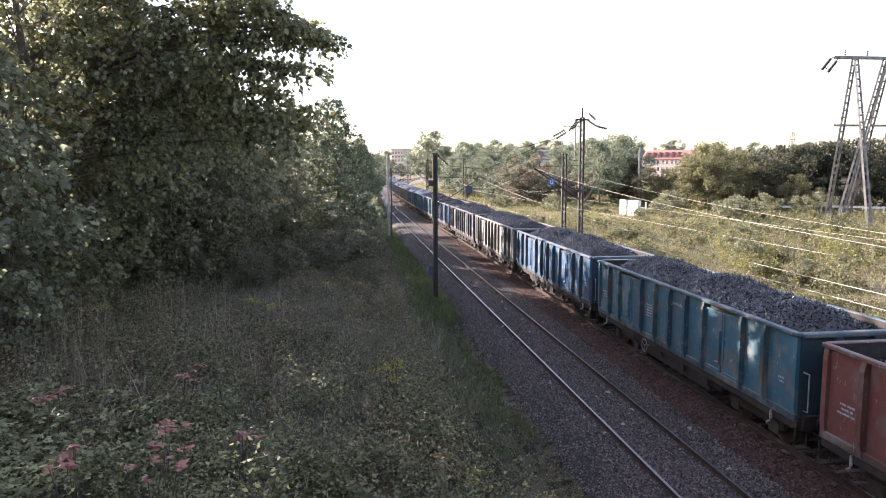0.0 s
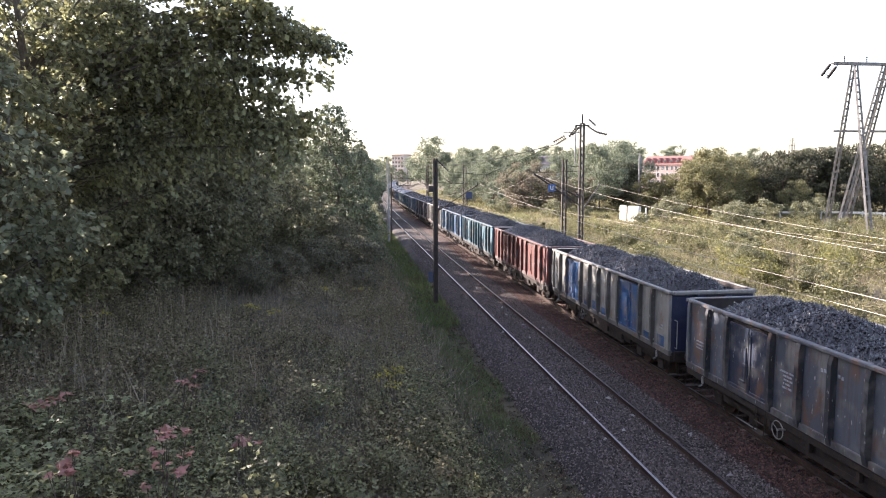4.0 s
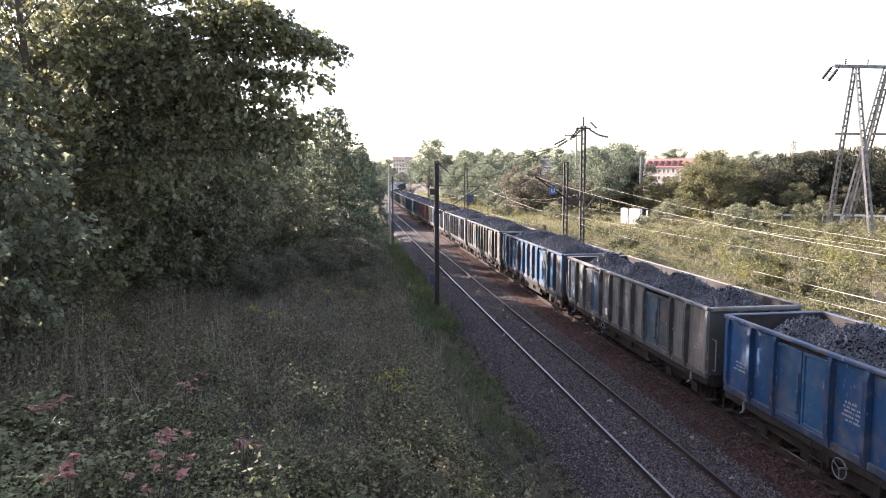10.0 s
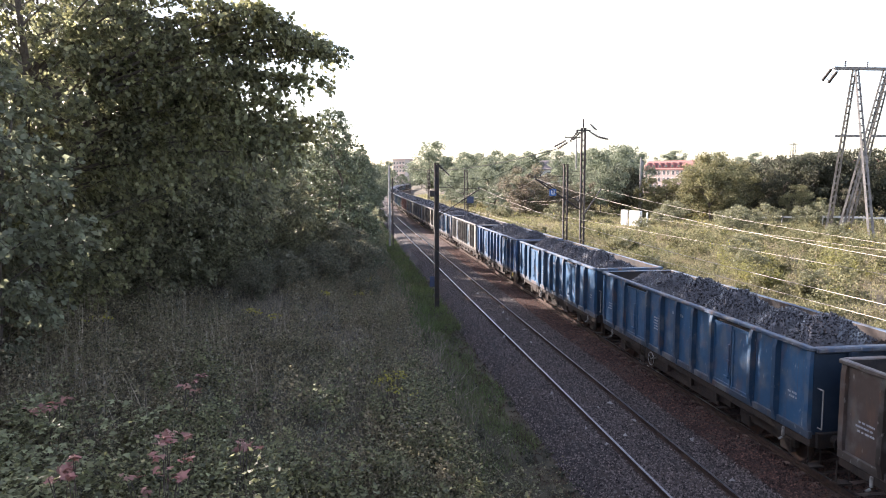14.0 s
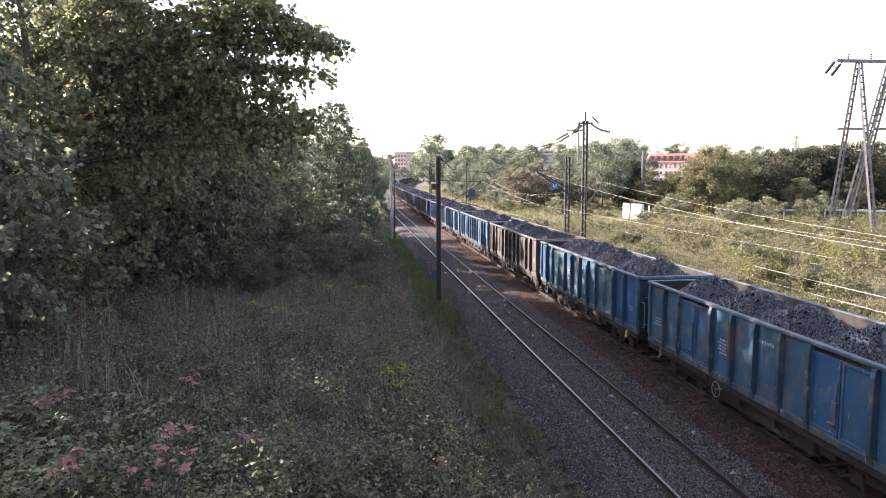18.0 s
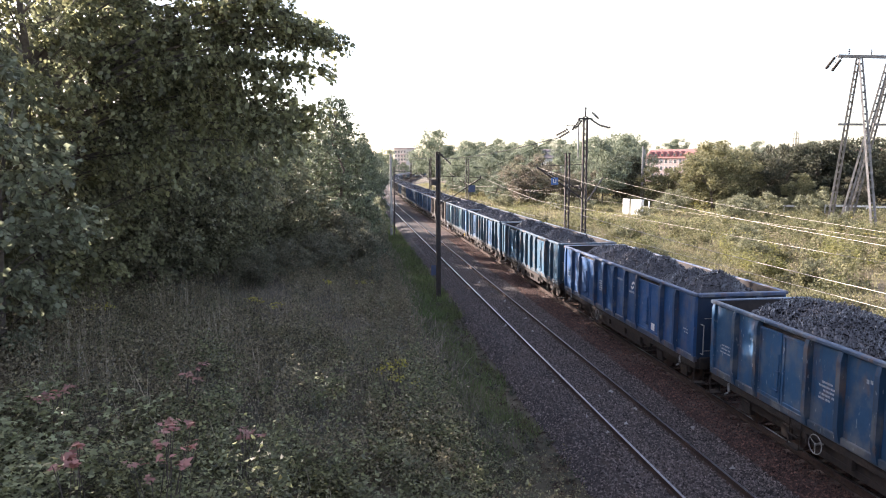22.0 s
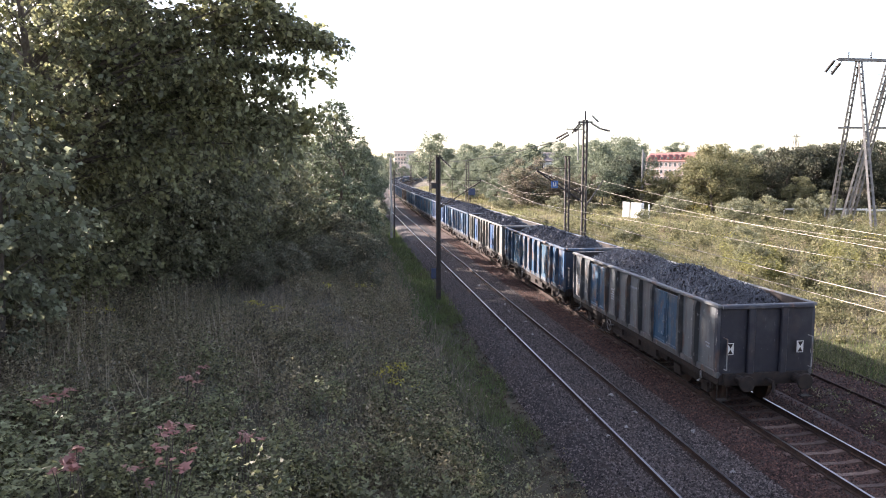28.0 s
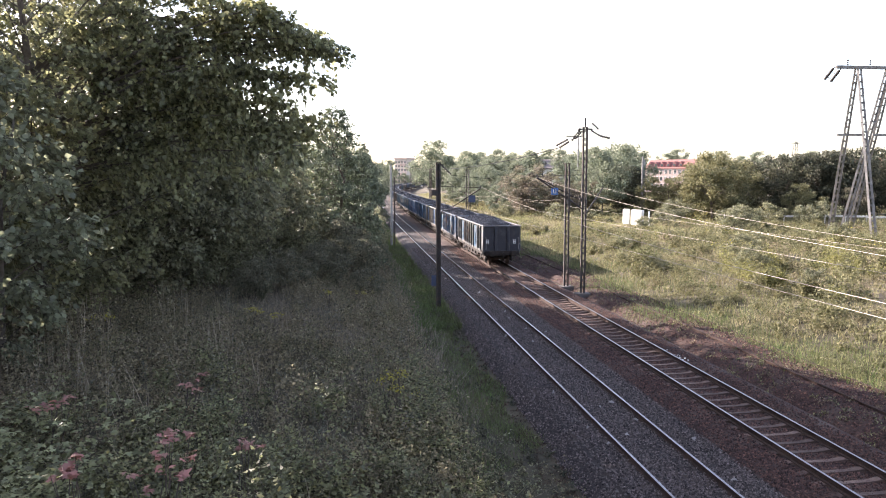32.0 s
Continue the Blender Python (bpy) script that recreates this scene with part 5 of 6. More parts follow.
# several copies stand out of view, added only to shade the tracks and wagons
for x, y, a, s in ((-10.0, 40.5, 1.0, 1.3), (-14.5, 43.0, 2.2, 1.3), (-11.0, 47.0, 0.5, 1.22), (-18.0, 37.0, 3.6, 1.1), (-13.0, 52.0, 5.0, 1.27), (-13.0, 40.0, 2.9, 1.42), (-15.0, 48.0, 0.9, 1.3), (-17.0, 19.5, 3.1, 0.95), (-12.2, 41.8, 2.0, 1.36), (-14.2, 16.8, 4.5, 0.85), (-12.5, 12.5, 5.5, 0.8), (-10.5, 37.0, 4.9, 1.3), (-12.0, 38.0, 0.3, 1.5), (-16.0, 44.0, 4.1, 1.42), (-11.0, 43.5, 5.6, 1.24), (-21.0, 39.0, 2.8, 1.7), (-8.6, 36.5, 1.2, 1.15), (-21.0, 52.0, 1.9, 1.4), (-5.0, 44.5, 4.4, 0.82), (-3.4, 48.0, 1.1, 0.62), (-9.0, 33.0, 2.9, 1.1), (-11.5, 71.0, 2.5, 0.95), (-14.0, 78.0, 3.9, 1.0), (-22.0, 46.0, 0.2, 1.5), (-19.0, 17.0, 1.7, 1.1),
                   (-13.0, 5.0, 0.3, 1.2), (-18.0, 2.5, 1.3, 1.2), (-12.0, -16.0, 2.3, 1.35), (-20.0, -18.0, 3.3, 1.5), (-10.0, -27.0, 4.3, 1.4), (-15.0, -40.0, 5.3, 1.5), (27.0, -16.0, 0.7, 1.3), (36.0, -18.0, 1.7, 1.4), (26.0, -30.0, 2.7, 1.4), (38.0, -30.0, 3.7, 1.5),
                   (-13.5, 35.0, 0.9, 1.45), (-8.0, 60.0, 1.4, 0.7), (-9.0, 74.0, 2.4, 0.85), (-12.0, 86.0, 4.4, 0.9), (-7.2, 38.0, 3.7, 0.72)):
    again(bank, x, y, a, s)
maple = boughed_tree("maple_tree", "pale grey-green young maple in front of the wood", 31, 8.6, 2.6, 0.5, 44, 20, 0.9, 13, 0.21, M_LEAF_PALE, 0.12, group="trees on the bank")
put(maple, -10.2, 21.6, 0.6, 1.05)
again(maple, -12.8, 20.2, 2.0, 1.0)
cone = put(boughed_tree("poplar_tree", "pointed dense green tree near the line", 13, 11.2, 3.9, 0.3, 120, 26, 0.95, 14, 0.18, M_LEAF_POPLAR, 0.18, "cone", "trees on the bank", lift=-0.05), -1.0, 52.0)
for x, y, a, s in ((0.6, 61.0, 1.2, 0.62), (0.4, 57.0, 2.0, 0.66), (1.2, 78.0, 2.9, 0.6), (1.9, 104.0, 3.9, 1.0), (-1.6, 112.0, 4.9, 1.1), (2.6, 130.0, 5.9, 1.1)):
    again(cone, x, y, a, s)
scrub = put(tree("shrub", "tangled dark shrub at the wood's edge", 14, 4.6, 2.6, 0.1, 46, 0.75, 190, 0.13, M_LEAF_DARK, 0.08, limbs=14, category="shrub", group="shrubs on the bank"), -12.6, 28.4)
for x, y, a, s in ((-10.6, 32.5, 1.0, 1.0), (-8.6, 36.0, 2.0, 0.95), (-16.0, 25.5, 3.0, 1.1), (-6.6, 41.0, 4.0, 0.9), (-5.0, 46.0, 5.0, 0.85), (-3.6, 50.0, 0.4, 0.7), (-2.4, 57.0, 1.6, 0.7),
                   (-0.2, 58.5, 2.6, 0.55), (1.6, 66.0, 3.6, 0.5), (0.0, 57.5, 0.9, 1.0), (-0.4, 62.0, 1.9, 1.1), (0.3, 66.5, 2.8, 1.0), (-0.2, 71.0, 3.3, 1.1), (0.6, 76.0, 4.8, 1.0), (1.5, 60.0, 0.2, 0.7), (1.8, 64.0, 1.3, 0.7), (1.6, 68.5, 2.3, 0.75), (1.9, 73.0, 3.1, 0.7), (1.8, 79.0, 4.2, 0.75), (2.0, 87.0, 5.1, 0.8), (2.3, 95.0, 0.7, 0.8), (2.6, 103.0, 1.8, 0.9), (-14.6, 30.5, 4.6, 1.1), (2.0, 82.0, 5.5, 0.6), (-19.0, 23.0, 5.2, 1.1)):
    again(scrub, x, y, a, s)

pale = put(tree("shrub", "pale grey-green shrub at the foot of the bank", 15, 2.6, 1.7, 0.05, 40, 0.45, 170, 0.11, M_PALESHRUB, 0.05, limbs=10, category="shrub", group="shrubs on the bank"), 0.2, 45.0)
for x, y, a, s in ((1.3, 51.0, 1.0, 0.9), (-1.6, 42.0, 2.0, 0.95), (1.0, 40.0, 3.0, 0.6), (2.0, 57.0, 4.0, 0.8), (-3.6, 38.5, 5.0, 0.8), (-0.9, 47.5, 0.6, 1.25), (-4.6, 35.0, 1.6, 0.75)):
    again(pale, x, y, a, s)

# far trees
far_round = put(tree("broadleaf_tree", "rounded grey-green broadleaf tree beyond the line", 21, 13.5, 5.0, 1.2, 60, 1.35, 150, 0.31, M_LEAF_FAR, 0.22, limbs=10, group="trees beyond the line"), 2.0, 112.0, 0, 0.8)
# far_dark draws the wood's shaded mass by its dark leaf colour
far_dark = put(tree("broadleaf_tree", "dense broadleaf tree in a wood, its leaf colour darkened as shade", 22, 11.0, 5.0, 0.6, 64, 1.3, 150, 0.30, M_LEAF_WOOD, 0.22, limbs=10, group="trees beyond the line"), 74.0, 104.0)
far_sun = put(tree("broadleaf_tree", "sunlit yellowish-green tree at the wood's edge", 23, 10.0, 4.6, 0.4, 60, 1.15, 170, 0.27, M_LEAF_SUN, 0.2, limbs=10, group="trees beyond the line"), 54.0, 99.0)
far_red = put(tree("broadleaf_tree", "russet-tinged bushy tree beyond the field", 24, 8.8, 4.4, 0.2, 56, 1.1, 160, 0.27, M_LEAF_RED, 0.16, limbs=10, group="trees beyond the line"), 30.5, 118.0)
low_bush = put(tree("shrub", "low dark shrub in the dry field", 25, 3.2, 2.2, 0.05, 34, 0.6, 130, 0.17, M_LEAF_DARK, 0.06, limbs=8, category="shrub", group="field shrubs"), 45.5, 78.0)
rng = random.Random(5)


def by_angle(degrees, y):
    """A place seen at that many degrees to the right of the line's direction."""
    return math.tan(radians(degrees)) * y


for deg, y, s in ((-1.5, 128, 0.85), (-3, 118, 0.9), (0.5, 140, 0.85), (1.8, 165, 0.75), (-5, 110, 1.0), (-6, 135, 1.1), (2.2, 210, 0.9), (1.0, 190, 0.95), (-2, 160, 1.0),
                  (9.4, 190, 0.9), (10.6, 205, 1.0), (12.0, 190, 0.95), (13.2, 215, 1.05), (14.6, 190, 0.95), (15.4, 230, 1.05), (18.0, 176, 0.85), (18.4, 205, 1.0), (19.8, 150, 0.95),
                  (21.4, 160, 1.0), (22.8, 175, 1.0), (20.4, 114, 0.86), (21.5, 120, 0.92), (19.6, 124, 0.7), (9.8, 130, 0.5), (8.4, 150, 0.5), (9.0, 165, 0.6), (10.4, 145, 0.55), (11.2, 155, 0.6), (12.6, 148, 0.6), (8.8, 185, 0.75), (9.8, 175, 0.7), (8.0, 205, 0.8), (3.6, 430, 0.8), (4.4, 415, 0.75), (5.2, 425, 0.85), (6.0, 410, 0.9), (2.8, 420, 0.9), (6.8, 380, 1.0), (11.4, 138, 0.6), (14.6, 132, 0.55), (17.4, 136, 0.72), (18.6, 142, 0.75), (13.0, 124, 0.42), (12.0, 116, 0.35), (11.0, 165, 0.72), (13.6, 160, 0.75), (23.2, 380, 1.5), (25.0, 365, 1.45), (26.2, 390, 1.5), (27.6, 340, 1.35), (29.0, 330, 1.35), (30.4, 320, 1.25), (31.8, 330, 1.3),
                  (33.3, 310, 1.22), (35.0, 300, 1.22), (37.0, 280, 1.2), (39.0, 230, 1.1), (41.0, 240, 1.1), (8.4, 260, 1.0), (7.6, 300, 1.15), (6.4, 330, 1.2), (2.9, 300, 1.1), (9.6, 330, 1.3), (10.8, 350, 1.4), (12, 340, 1.42), (13.2, 360, 1.45), (14.4, 350, 1.42), (15.8, 345, 1.4), (17.2, 340, 1.42), (18.6, 350, 1.4), (20, 330, 1.3), (21.4, 345, 1.38), (22.5, 340, 1.35)):
    again(far_round, by_angle(deg, y), y, rng.uniform(0, 6), s * rng.uniform(0.92, 1.08))
tall = again(far_round, 23.5, 205, 2.0, 1.28)
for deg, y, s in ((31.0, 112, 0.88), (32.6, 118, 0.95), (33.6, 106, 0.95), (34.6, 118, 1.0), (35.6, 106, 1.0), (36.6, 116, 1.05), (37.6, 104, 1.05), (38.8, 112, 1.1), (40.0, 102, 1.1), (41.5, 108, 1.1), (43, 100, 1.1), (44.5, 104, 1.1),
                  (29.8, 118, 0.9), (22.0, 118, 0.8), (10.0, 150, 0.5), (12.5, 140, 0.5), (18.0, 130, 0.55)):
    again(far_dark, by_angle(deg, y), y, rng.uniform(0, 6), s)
for deg, y, s in ((27.3, 104, 0.85), (28.0, 110, 0.95), (29.2, 102, 0.92), (30.4, 106, 0.9), (25.4, 108, 0.6), (24.2, 112, 0.62), (34.5, 96, 0.55), (42.5, 92, 0.6), (36.0, 97, 0.35)):
    again(far_sun, by_angle(deg, y), y, rng.uniform(0, 6), s)
for deg, y, s in ((13.6, 128, 0.85), (16.4, 122, 0.8), (17.8, 116, 0.62), (12.2, 150, 0.8), (19.4, 118, 0.7), (38.0, 98, 0.6)):
    again(far_red, by_angle(deg, y), y, rng.uniform(0, 6), s)
for x, y, s in ((49.0, 82, 0.9), (56, 88, 1.0), (24.5, 60, 0.42), (21.5, 47, 0.36), (27.0, 44, 0.5), (31, 52, 0.6), (60, 86, 0.9), (41, 88, 0.75), (46, 95, 1.0), (35, 80, 0.5), (26, 36, 0.4), (64, 88, 1.0), (29.5, 98, 0.8), (24, 108, 0.8), (33, 96, 0.7), (50, 66, 0.6), (38, 62, 0.4)):
    again(low_bush, x, y, rng.uniform(0, 6), s)

# ---------------- grasses ----------------
grng = np.random.default_rng(77)


def scatter(n, x0, x1, y0, y1, keep=None, nearer=1.0):
    x = grng.uniform(x0, x1, n)
    y = y0 + (y1 - y0) * grng.uniform(0, 1, n) ** nearer
    if keep is not None:
        k = keep(x, y)
        x, y = x[k], y[k]
    return np.stack([x + bend(y), y, np.maximum(ground_z(x + bend(y), y), siding_z(x)) - 0.02], 1)


def patchy(x, y, f=0.35, level=0.0):
    return np.sin(f * x + 1.3 * np.sin(0.21 * y)) + np.sin(0.8 * f * y + 1.7 * np.sin(0.3 * x)) + 0.8 * grng.normal(size=x.shape) > level


p = scatter(60000, -22, 4.0, 9, 62, keep=lambda x, y: (y > 19 + 2 * np.sin(0.9 * x) + 2 * grng.normal(size=x.shape)) | (grng.uniform(size=x.shape) < 0.10), nearer=1.2)
part_ob = part("meadow_grass", blade_mesh("meadow_grass", p, grng.uniform(0.2, 0.65, len(p)), 0.012 + 0.0005 * p[:, 1], 1.1, grng), M_MEADOW)
tagged(part_ob, "tall pale meadow grass covering the bank", "grass", kind="stuff")
p = scatter(5000, -18, 2.0, 16, 40, keep=lambda x, y: patchy(x, y, 0.9, 2.6 - 1.6 * (x < -6.5)), nearer=1.2)
reed = scatter(4200, -16, -2.5, 17, 30, keep=lambda x, y: np.sin(1.4 * x + 0.6 * y) + 0.7 * np.sin(2.3 * x) + 0.9 * grng.normal(size=x.shape) > 0.9 + 0.12 * (x + 7))
reed_ob = part("reed_grass", blade_mesh("reed_grass", reed, grng.uniform(0.6, 1.8, len(reed)), 0.026, 0.32, grng), M_STALK)
tagged(reed_ob, "tall pale reed grass standing before the wood", "grass", kind="stuff")
part_ob = part("dry_stalks", blade_mesh("dry_stalks", p, grng.uniform(0.7, 1.5, len(p)), 0.022, 0.22, grng), M_STALK)
tagged(part_ob, "tall dry beige stalks among the meadow grass", "grass", kind="stuff")
p = scatter(700, -13, 1.0, 10, 24, keep=lambda x, y: patchy(x, y, 0.8, 0.2), nearer=1.0)
p[:, 2] += 0.6
part_ob = part("arching_grass", blade_mesh("arching_grass", p, grng.uniform(0.25, 0.6, len(p)), 0.013, 1.2, grng), M_STALK)
tagged(part_ob, "pale arching grass blades over the brambles", "grass", kind="stuff")
p = scatter(80000, 2.4, 5.5, 15, 110, keep=lambda x, y: (x > 2.7 + 0.6 * np.sin(0.5 * y) + 0.5 * grng.normal(size=x.shape)) & (x < 5.2 + 0.25 * np.sin(1.1 * y) - np.clip(19 - y, 0, 4) * 0.6) & (np.sin(1.7 * x + 0.9 * y) + np.sin(0.6 * y) + grng.normal(size=x.shape) > -1.0), nearer=1.4)
part_ob = part("green_grass", blade_mesh("green_grass", p, grng.uniform(0.06, 0.30, len(p)), 0.018, 0.9, grng), M_GRASS)
p2 = scatter(26000, 3.4, 5.75, 34, 120, nearer=1.2)
more = part("shoulder_grass", blade_mesh("shoulder_grass", p2, grng.uniform(0.12, 0.4, len(p2)), 0.035, 0.8, grng), M_GRASS)
tagged(more, "green grass at the ballast's foot farther along", "grass", kind="stuff")
tagged(part_ob, "short fresh green grass along the ballast", "grass", kind="stuff")
p = scatter(220000, 17.35, 85, 12, 118, nearer=1.3)
d = np.hypot(p[:, 0], p[:, 1])
part_ob = part("field_grass", blade_mesh("field_grass", p, grng.uniform(0.12, 0.5, len(p)), 0.010 + 0.0006 * d, 0.8, grng), M_FIELD)
tagged(part_ob, "dry sunlit grass and weeds over the field", "grass", kind="stuff")
p = scatter(60000, 15.5, 110, 112, 260)
part_ob = part("far_grass", blade_mesh("far_grass", p, grng.uniform(0.3, 0.9, len(p)), 0.12, 0.5, grng), M_FIELD)
tagged(part_ob, "dry grass towards the far trees", "grass", kind="stuff")
p = scatter(80000, 14.3, 22, 14, 115, keep=lambda x, y: patchy(x, y, 0.8, 0.0 + 1.2 * (x < 17)), nearer=1.3)
part_ob = part("verge_grass", blade_mesh("verge_grass", p, grng.uniform(0.12, 0.4, len(p)), 0.025, 0.6, grng), M_GRASS)
tagged(part_ob, "green grass creeping over the siding", "grass", kind="stuff")


def weeds(name, label, n, box_area, height, per, leaf, mat, keep=None, spread=0.25, nearer=1.2, low=0.1):
    """Leafy weeds: clusters of leaves over the ground, joined as one covering."""
    b = scatter(n, *box_area, keep=keep, nearer=nearer)
    k = len(b)
    h = height * grng.uniform(0.5, 1.15, (k, 1))
    t = grng.uniform(low, 1.0, (k, per))
    off = grng.normal(size=(k, per, 2)) * spread
    pts = np.empty((k, per, 3))
    pts[:, :, 0] = b[:, 0:1] + off[:, :, 0]
    pts[:, :, 1] = b[:, 1:2] + off[:, :, 1]
    pts[:, :, 2] = b[:, 2:3] + h * t
    pts = pts.reshape(-1, 3)
    ob = part(name, leaf_mesh(name, pts, leaf * grng.uniform(0.6, 1.3, len(pts)), grng, droop=0.2), mat)
    return tagged(ob, label, name.replace("_", " "), kind="stuff")


def mounds(name, label, n, area, r, h, per, leaf, mat, keep=None, nearer=1.2, spread=(0.4, 1.3), flat=0.0):
    """Separate leafy plants of uneven size, each of a few bunches, denser to their tops, joined as one covering."""
    b = scatter(n, *area, keep=keep, nearer=nearer)
    # the trodden plot before the cabinets
    b = b[~((b[:, 0] > 29) & (b[:, 0] < 40) & (b[:, 1] > 74) & (b[:, 1] < 92))]
    k = len(b)
    size = grng.uniform(*spread, (k, 1, 1)) * grng.uniform(0.8, 1.1, (k, 1, 1))
    bunch = unit(grng.normal(size=(k, 5, 3))) * grng.uniform(0.3, 0.8, (k, 5, 1))
    pick = grng.integers(0, 5, (k, per))
    d = np.take_along_axis(bunch, pick[:, :, None].repeat(3, 2), 1) + grng.normal(size=(k, per, 3)) * 0.2
    d[:, :, 2] = np.abs(d[:, :, 2])
    pts = (b[:, None, :] + d * size * np.array([r, r, h])).reshape(-1, 3)
    ob = part(name, leaf_mesh(name, pts, leaf * grng.uniform(0.5, 1.3, len(pts)), grng, wide=0.6, droop=0.1, flat=flat), mat)
    return tagged(ob, label, name.replace("_", " "), kind="stuff")


near_bank = lambda x, y: y < 19 + 2.0 * np.sin(x) + 2 * grng.normal(size=x.shape) + np.clip(x, -6, 2) * 0.3
weeds("bramble", "low dark green bramble leaves over the near bank", 2600, (-15, 4.6, 8, 25), 0.25, 16, 0.085, M_LEAF_DARK, near_bank, nearer=1.1)
mounds("bramble_bush", "arching green bramble bushes over the near bank", 330, (-15, 3.0, 8.5, 27), 0.8, 1.15, 520, 0.10, M_BRAMBLE, near_bank, 1.0, flat=0.75, spread=(0.4, 1.7))
mounds("pale_bramble", "pale green bramble shoots over the near bank", 120, (-14, 2.0, 8.5, 26), 0.5, 1.4, 150, 0.12, M_BRAMBLE_PALE, near_bank, 1.0, flat=0.75)
mounds("nettle", "scattered leafy weeds among the meadow grass", 800, (-18, 2.8, 15, 62), 0.6, 1.2, 170, 0.10, M_NETTLE, lambda x, y: patchy(x, y, 0.5, -0.1), flat=0.5, spread=(0.4, 1.9))
mounds("meadow_herb", "brownish seeding herbs among the meadow grass", 1900, (-18, 3.0, 14, 60), 0.5, 1.15, 130, 0.07, M_HERB, lambda x, y: patchy(x, y, 0.7, -0.4))
mounds("dull_weed", "dull green and brown weeds over the bank", 1500, (-17, 2.6, 14, 48), 0.6, 1.1, 150, 0.085, M_DULLWEED, lambda x, y: patchy(x, y, 0.45, -0.6), flat=0.3, spread=(0.4, 1.6))
mounds("pale_herb", "pale woolly herbs among the meadow grass", 300, (-16, 2.4, 16, 46), 0.35, 1.4, 110, 0.07, M_PALEHERB, lambda x, y: patchy(x, y, 0.6, 0.5))
mounds("bank_weed", "dull brown weeds beside the ballast", 900, (1.0, 5.5, 8, 70), 0.35, 0.65, 60, 0.06, M_DULLWEED, lambda x, y: x < 3.3 + 2.0 * smooth(-y, -20, -15) + 0.5 * grng.normal(size=x.shape), 1.6)
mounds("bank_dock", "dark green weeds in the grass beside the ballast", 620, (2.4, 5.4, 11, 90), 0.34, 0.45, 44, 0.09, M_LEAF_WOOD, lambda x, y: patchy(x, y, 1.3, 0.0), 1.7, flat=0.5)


def maples(n, area, height):
    """Pale lobed leaves in level tiers, joined as one covering."""
    b = scatter(n, *area)
    tiers = b[:, None, :] + grng.normal(size=(n, 5, 3)) * np.array([0.28, 0.28, 0.0])
    tiers[:, :, 2] += height * grng.uniform(0.55, 1.1, (n, 5))
    pts = (tiers[:, :, None, :] + grng.normal(size=(n, 5, 8, 3)) * np.array([0.16, 0.16, 0.035])).reshape(-1, 3)
    ob = part("maple_undergrowth", lobed_mesh("maple_undergrowth", pts, grng.uniform(0.10, 0.22, len(pts)), grng), M_PALELEAF)
    return tagged(ob, "pale lobed maple seedlings rising from the brambles", "seedlings", kind="stuff")


maples(95, (-10.5, -4.0, 9.5, 16.0), 1.15)
mounds("verge_weed", "pale yellow-green weeds on the sunlit verge", 2600, (17.9, 27, 12, 75), 0.4, 0.55, 60, 0.075, M_LEAF_SUN, lambda x, y: patchy(x, y, 0.9, -0.2), 1.3)
mounds("verge_herb", "dull buff herbs on the sunlit verge", 1300, (18.6, 30, 12, 70), 0.4, 0.8, 60, 0.07, M_DRYHERB, lambda x, y: patchy(x, y, 0.6, 0.3), 1.3)
mounds("field_weed", "yellow-green leafy weeds in the sunlit field", 1900, (18.7, 62, 13, 75), 0.55, 1.05, 120, 0.12, M_LEAF_SUN, lambda x, y: patchy(x, y, 0.35, 0.3))
mounds("field_herb", "dark green weeds in the sunlit field", 1100, (19.5, 62, 14, 80), 0.6, 1.0, 130, 0.12, M_FIELDGREEN, lambda x, y: patchy(x, y, 0.4, 0.6))
mounds("dry_herb", "pinkish dry seeding herbs in the sunlit field", 1300, (22, 75, 24, 90), 0.65, 1.2, 130, 0.12, M_DRYHERB, lambda x, y: patchy(x, y, 0.22, 0.4) & (x > 22 + 0.1 * y))
mounds("field_shrub", "rounded weedy thickets in the sunlit field", 130, (20.5, 62, 18, 85), 1.2, 1.8, 620, 0.17, M_LEAF_SUN, None, 1.0)
mounds("field_thicket", "dull green thickets in the sunlit field", 90, (20.5, 62, 20, 85), 1.1, 1.7, 620, 0.17, M_FIELDGREEN, None, 1.0)
mounds("yellow_thicket", "tall yellowing weeds in the sunlit field", 40, (23.5, 36, 25, 46), 0.9, 2.1, 520, 0.12, M_YELLOWLEAF, None, 1.0)
mounds("shoulder_litter", "dead brown litter at the foot of the ballast", 1500, (4.6, 5.9, 9, 70), 0.2, 0.12, 26, 0.05, M_LITTER, None, 1.6)
mounds("siding_weed", "low dark weeds among the siding's rails", 700, (13.9, 17.9, 12, 95), 0.30, 0.28, 40, 0.07, M_BRAMBLE, lambda x, y: patchy(x, y, 1.1, 0.5), 1.3)
mounds("siding_herb", "low brown weeds among the siding's rails", 800, (13.9, 17.9, 12, 95), 0.26, 0.28, 36, 0.055, M_HERB, lambda x, y: patchy(x, y, 0.9, 0.2), 1.3)
mounds("far_weed", "tall weeds at the far side of the field", 1600, (20, 95, 60, 210), 1.0, 1.3, 80, 0.28, M_LEAF_SUN, lambda x, y: patchy(x, y, 0.2, 0.0), 1.0)
weeds("goldenrod", "yellow goldenrod flower heads in the field", 1500, (21, 75, 16, 100), 1.6, 12, 0.09, M_GOLD, lambda x, y: patchy(x, y, 0.5, 1.9), low=0.72, spread=0.2)


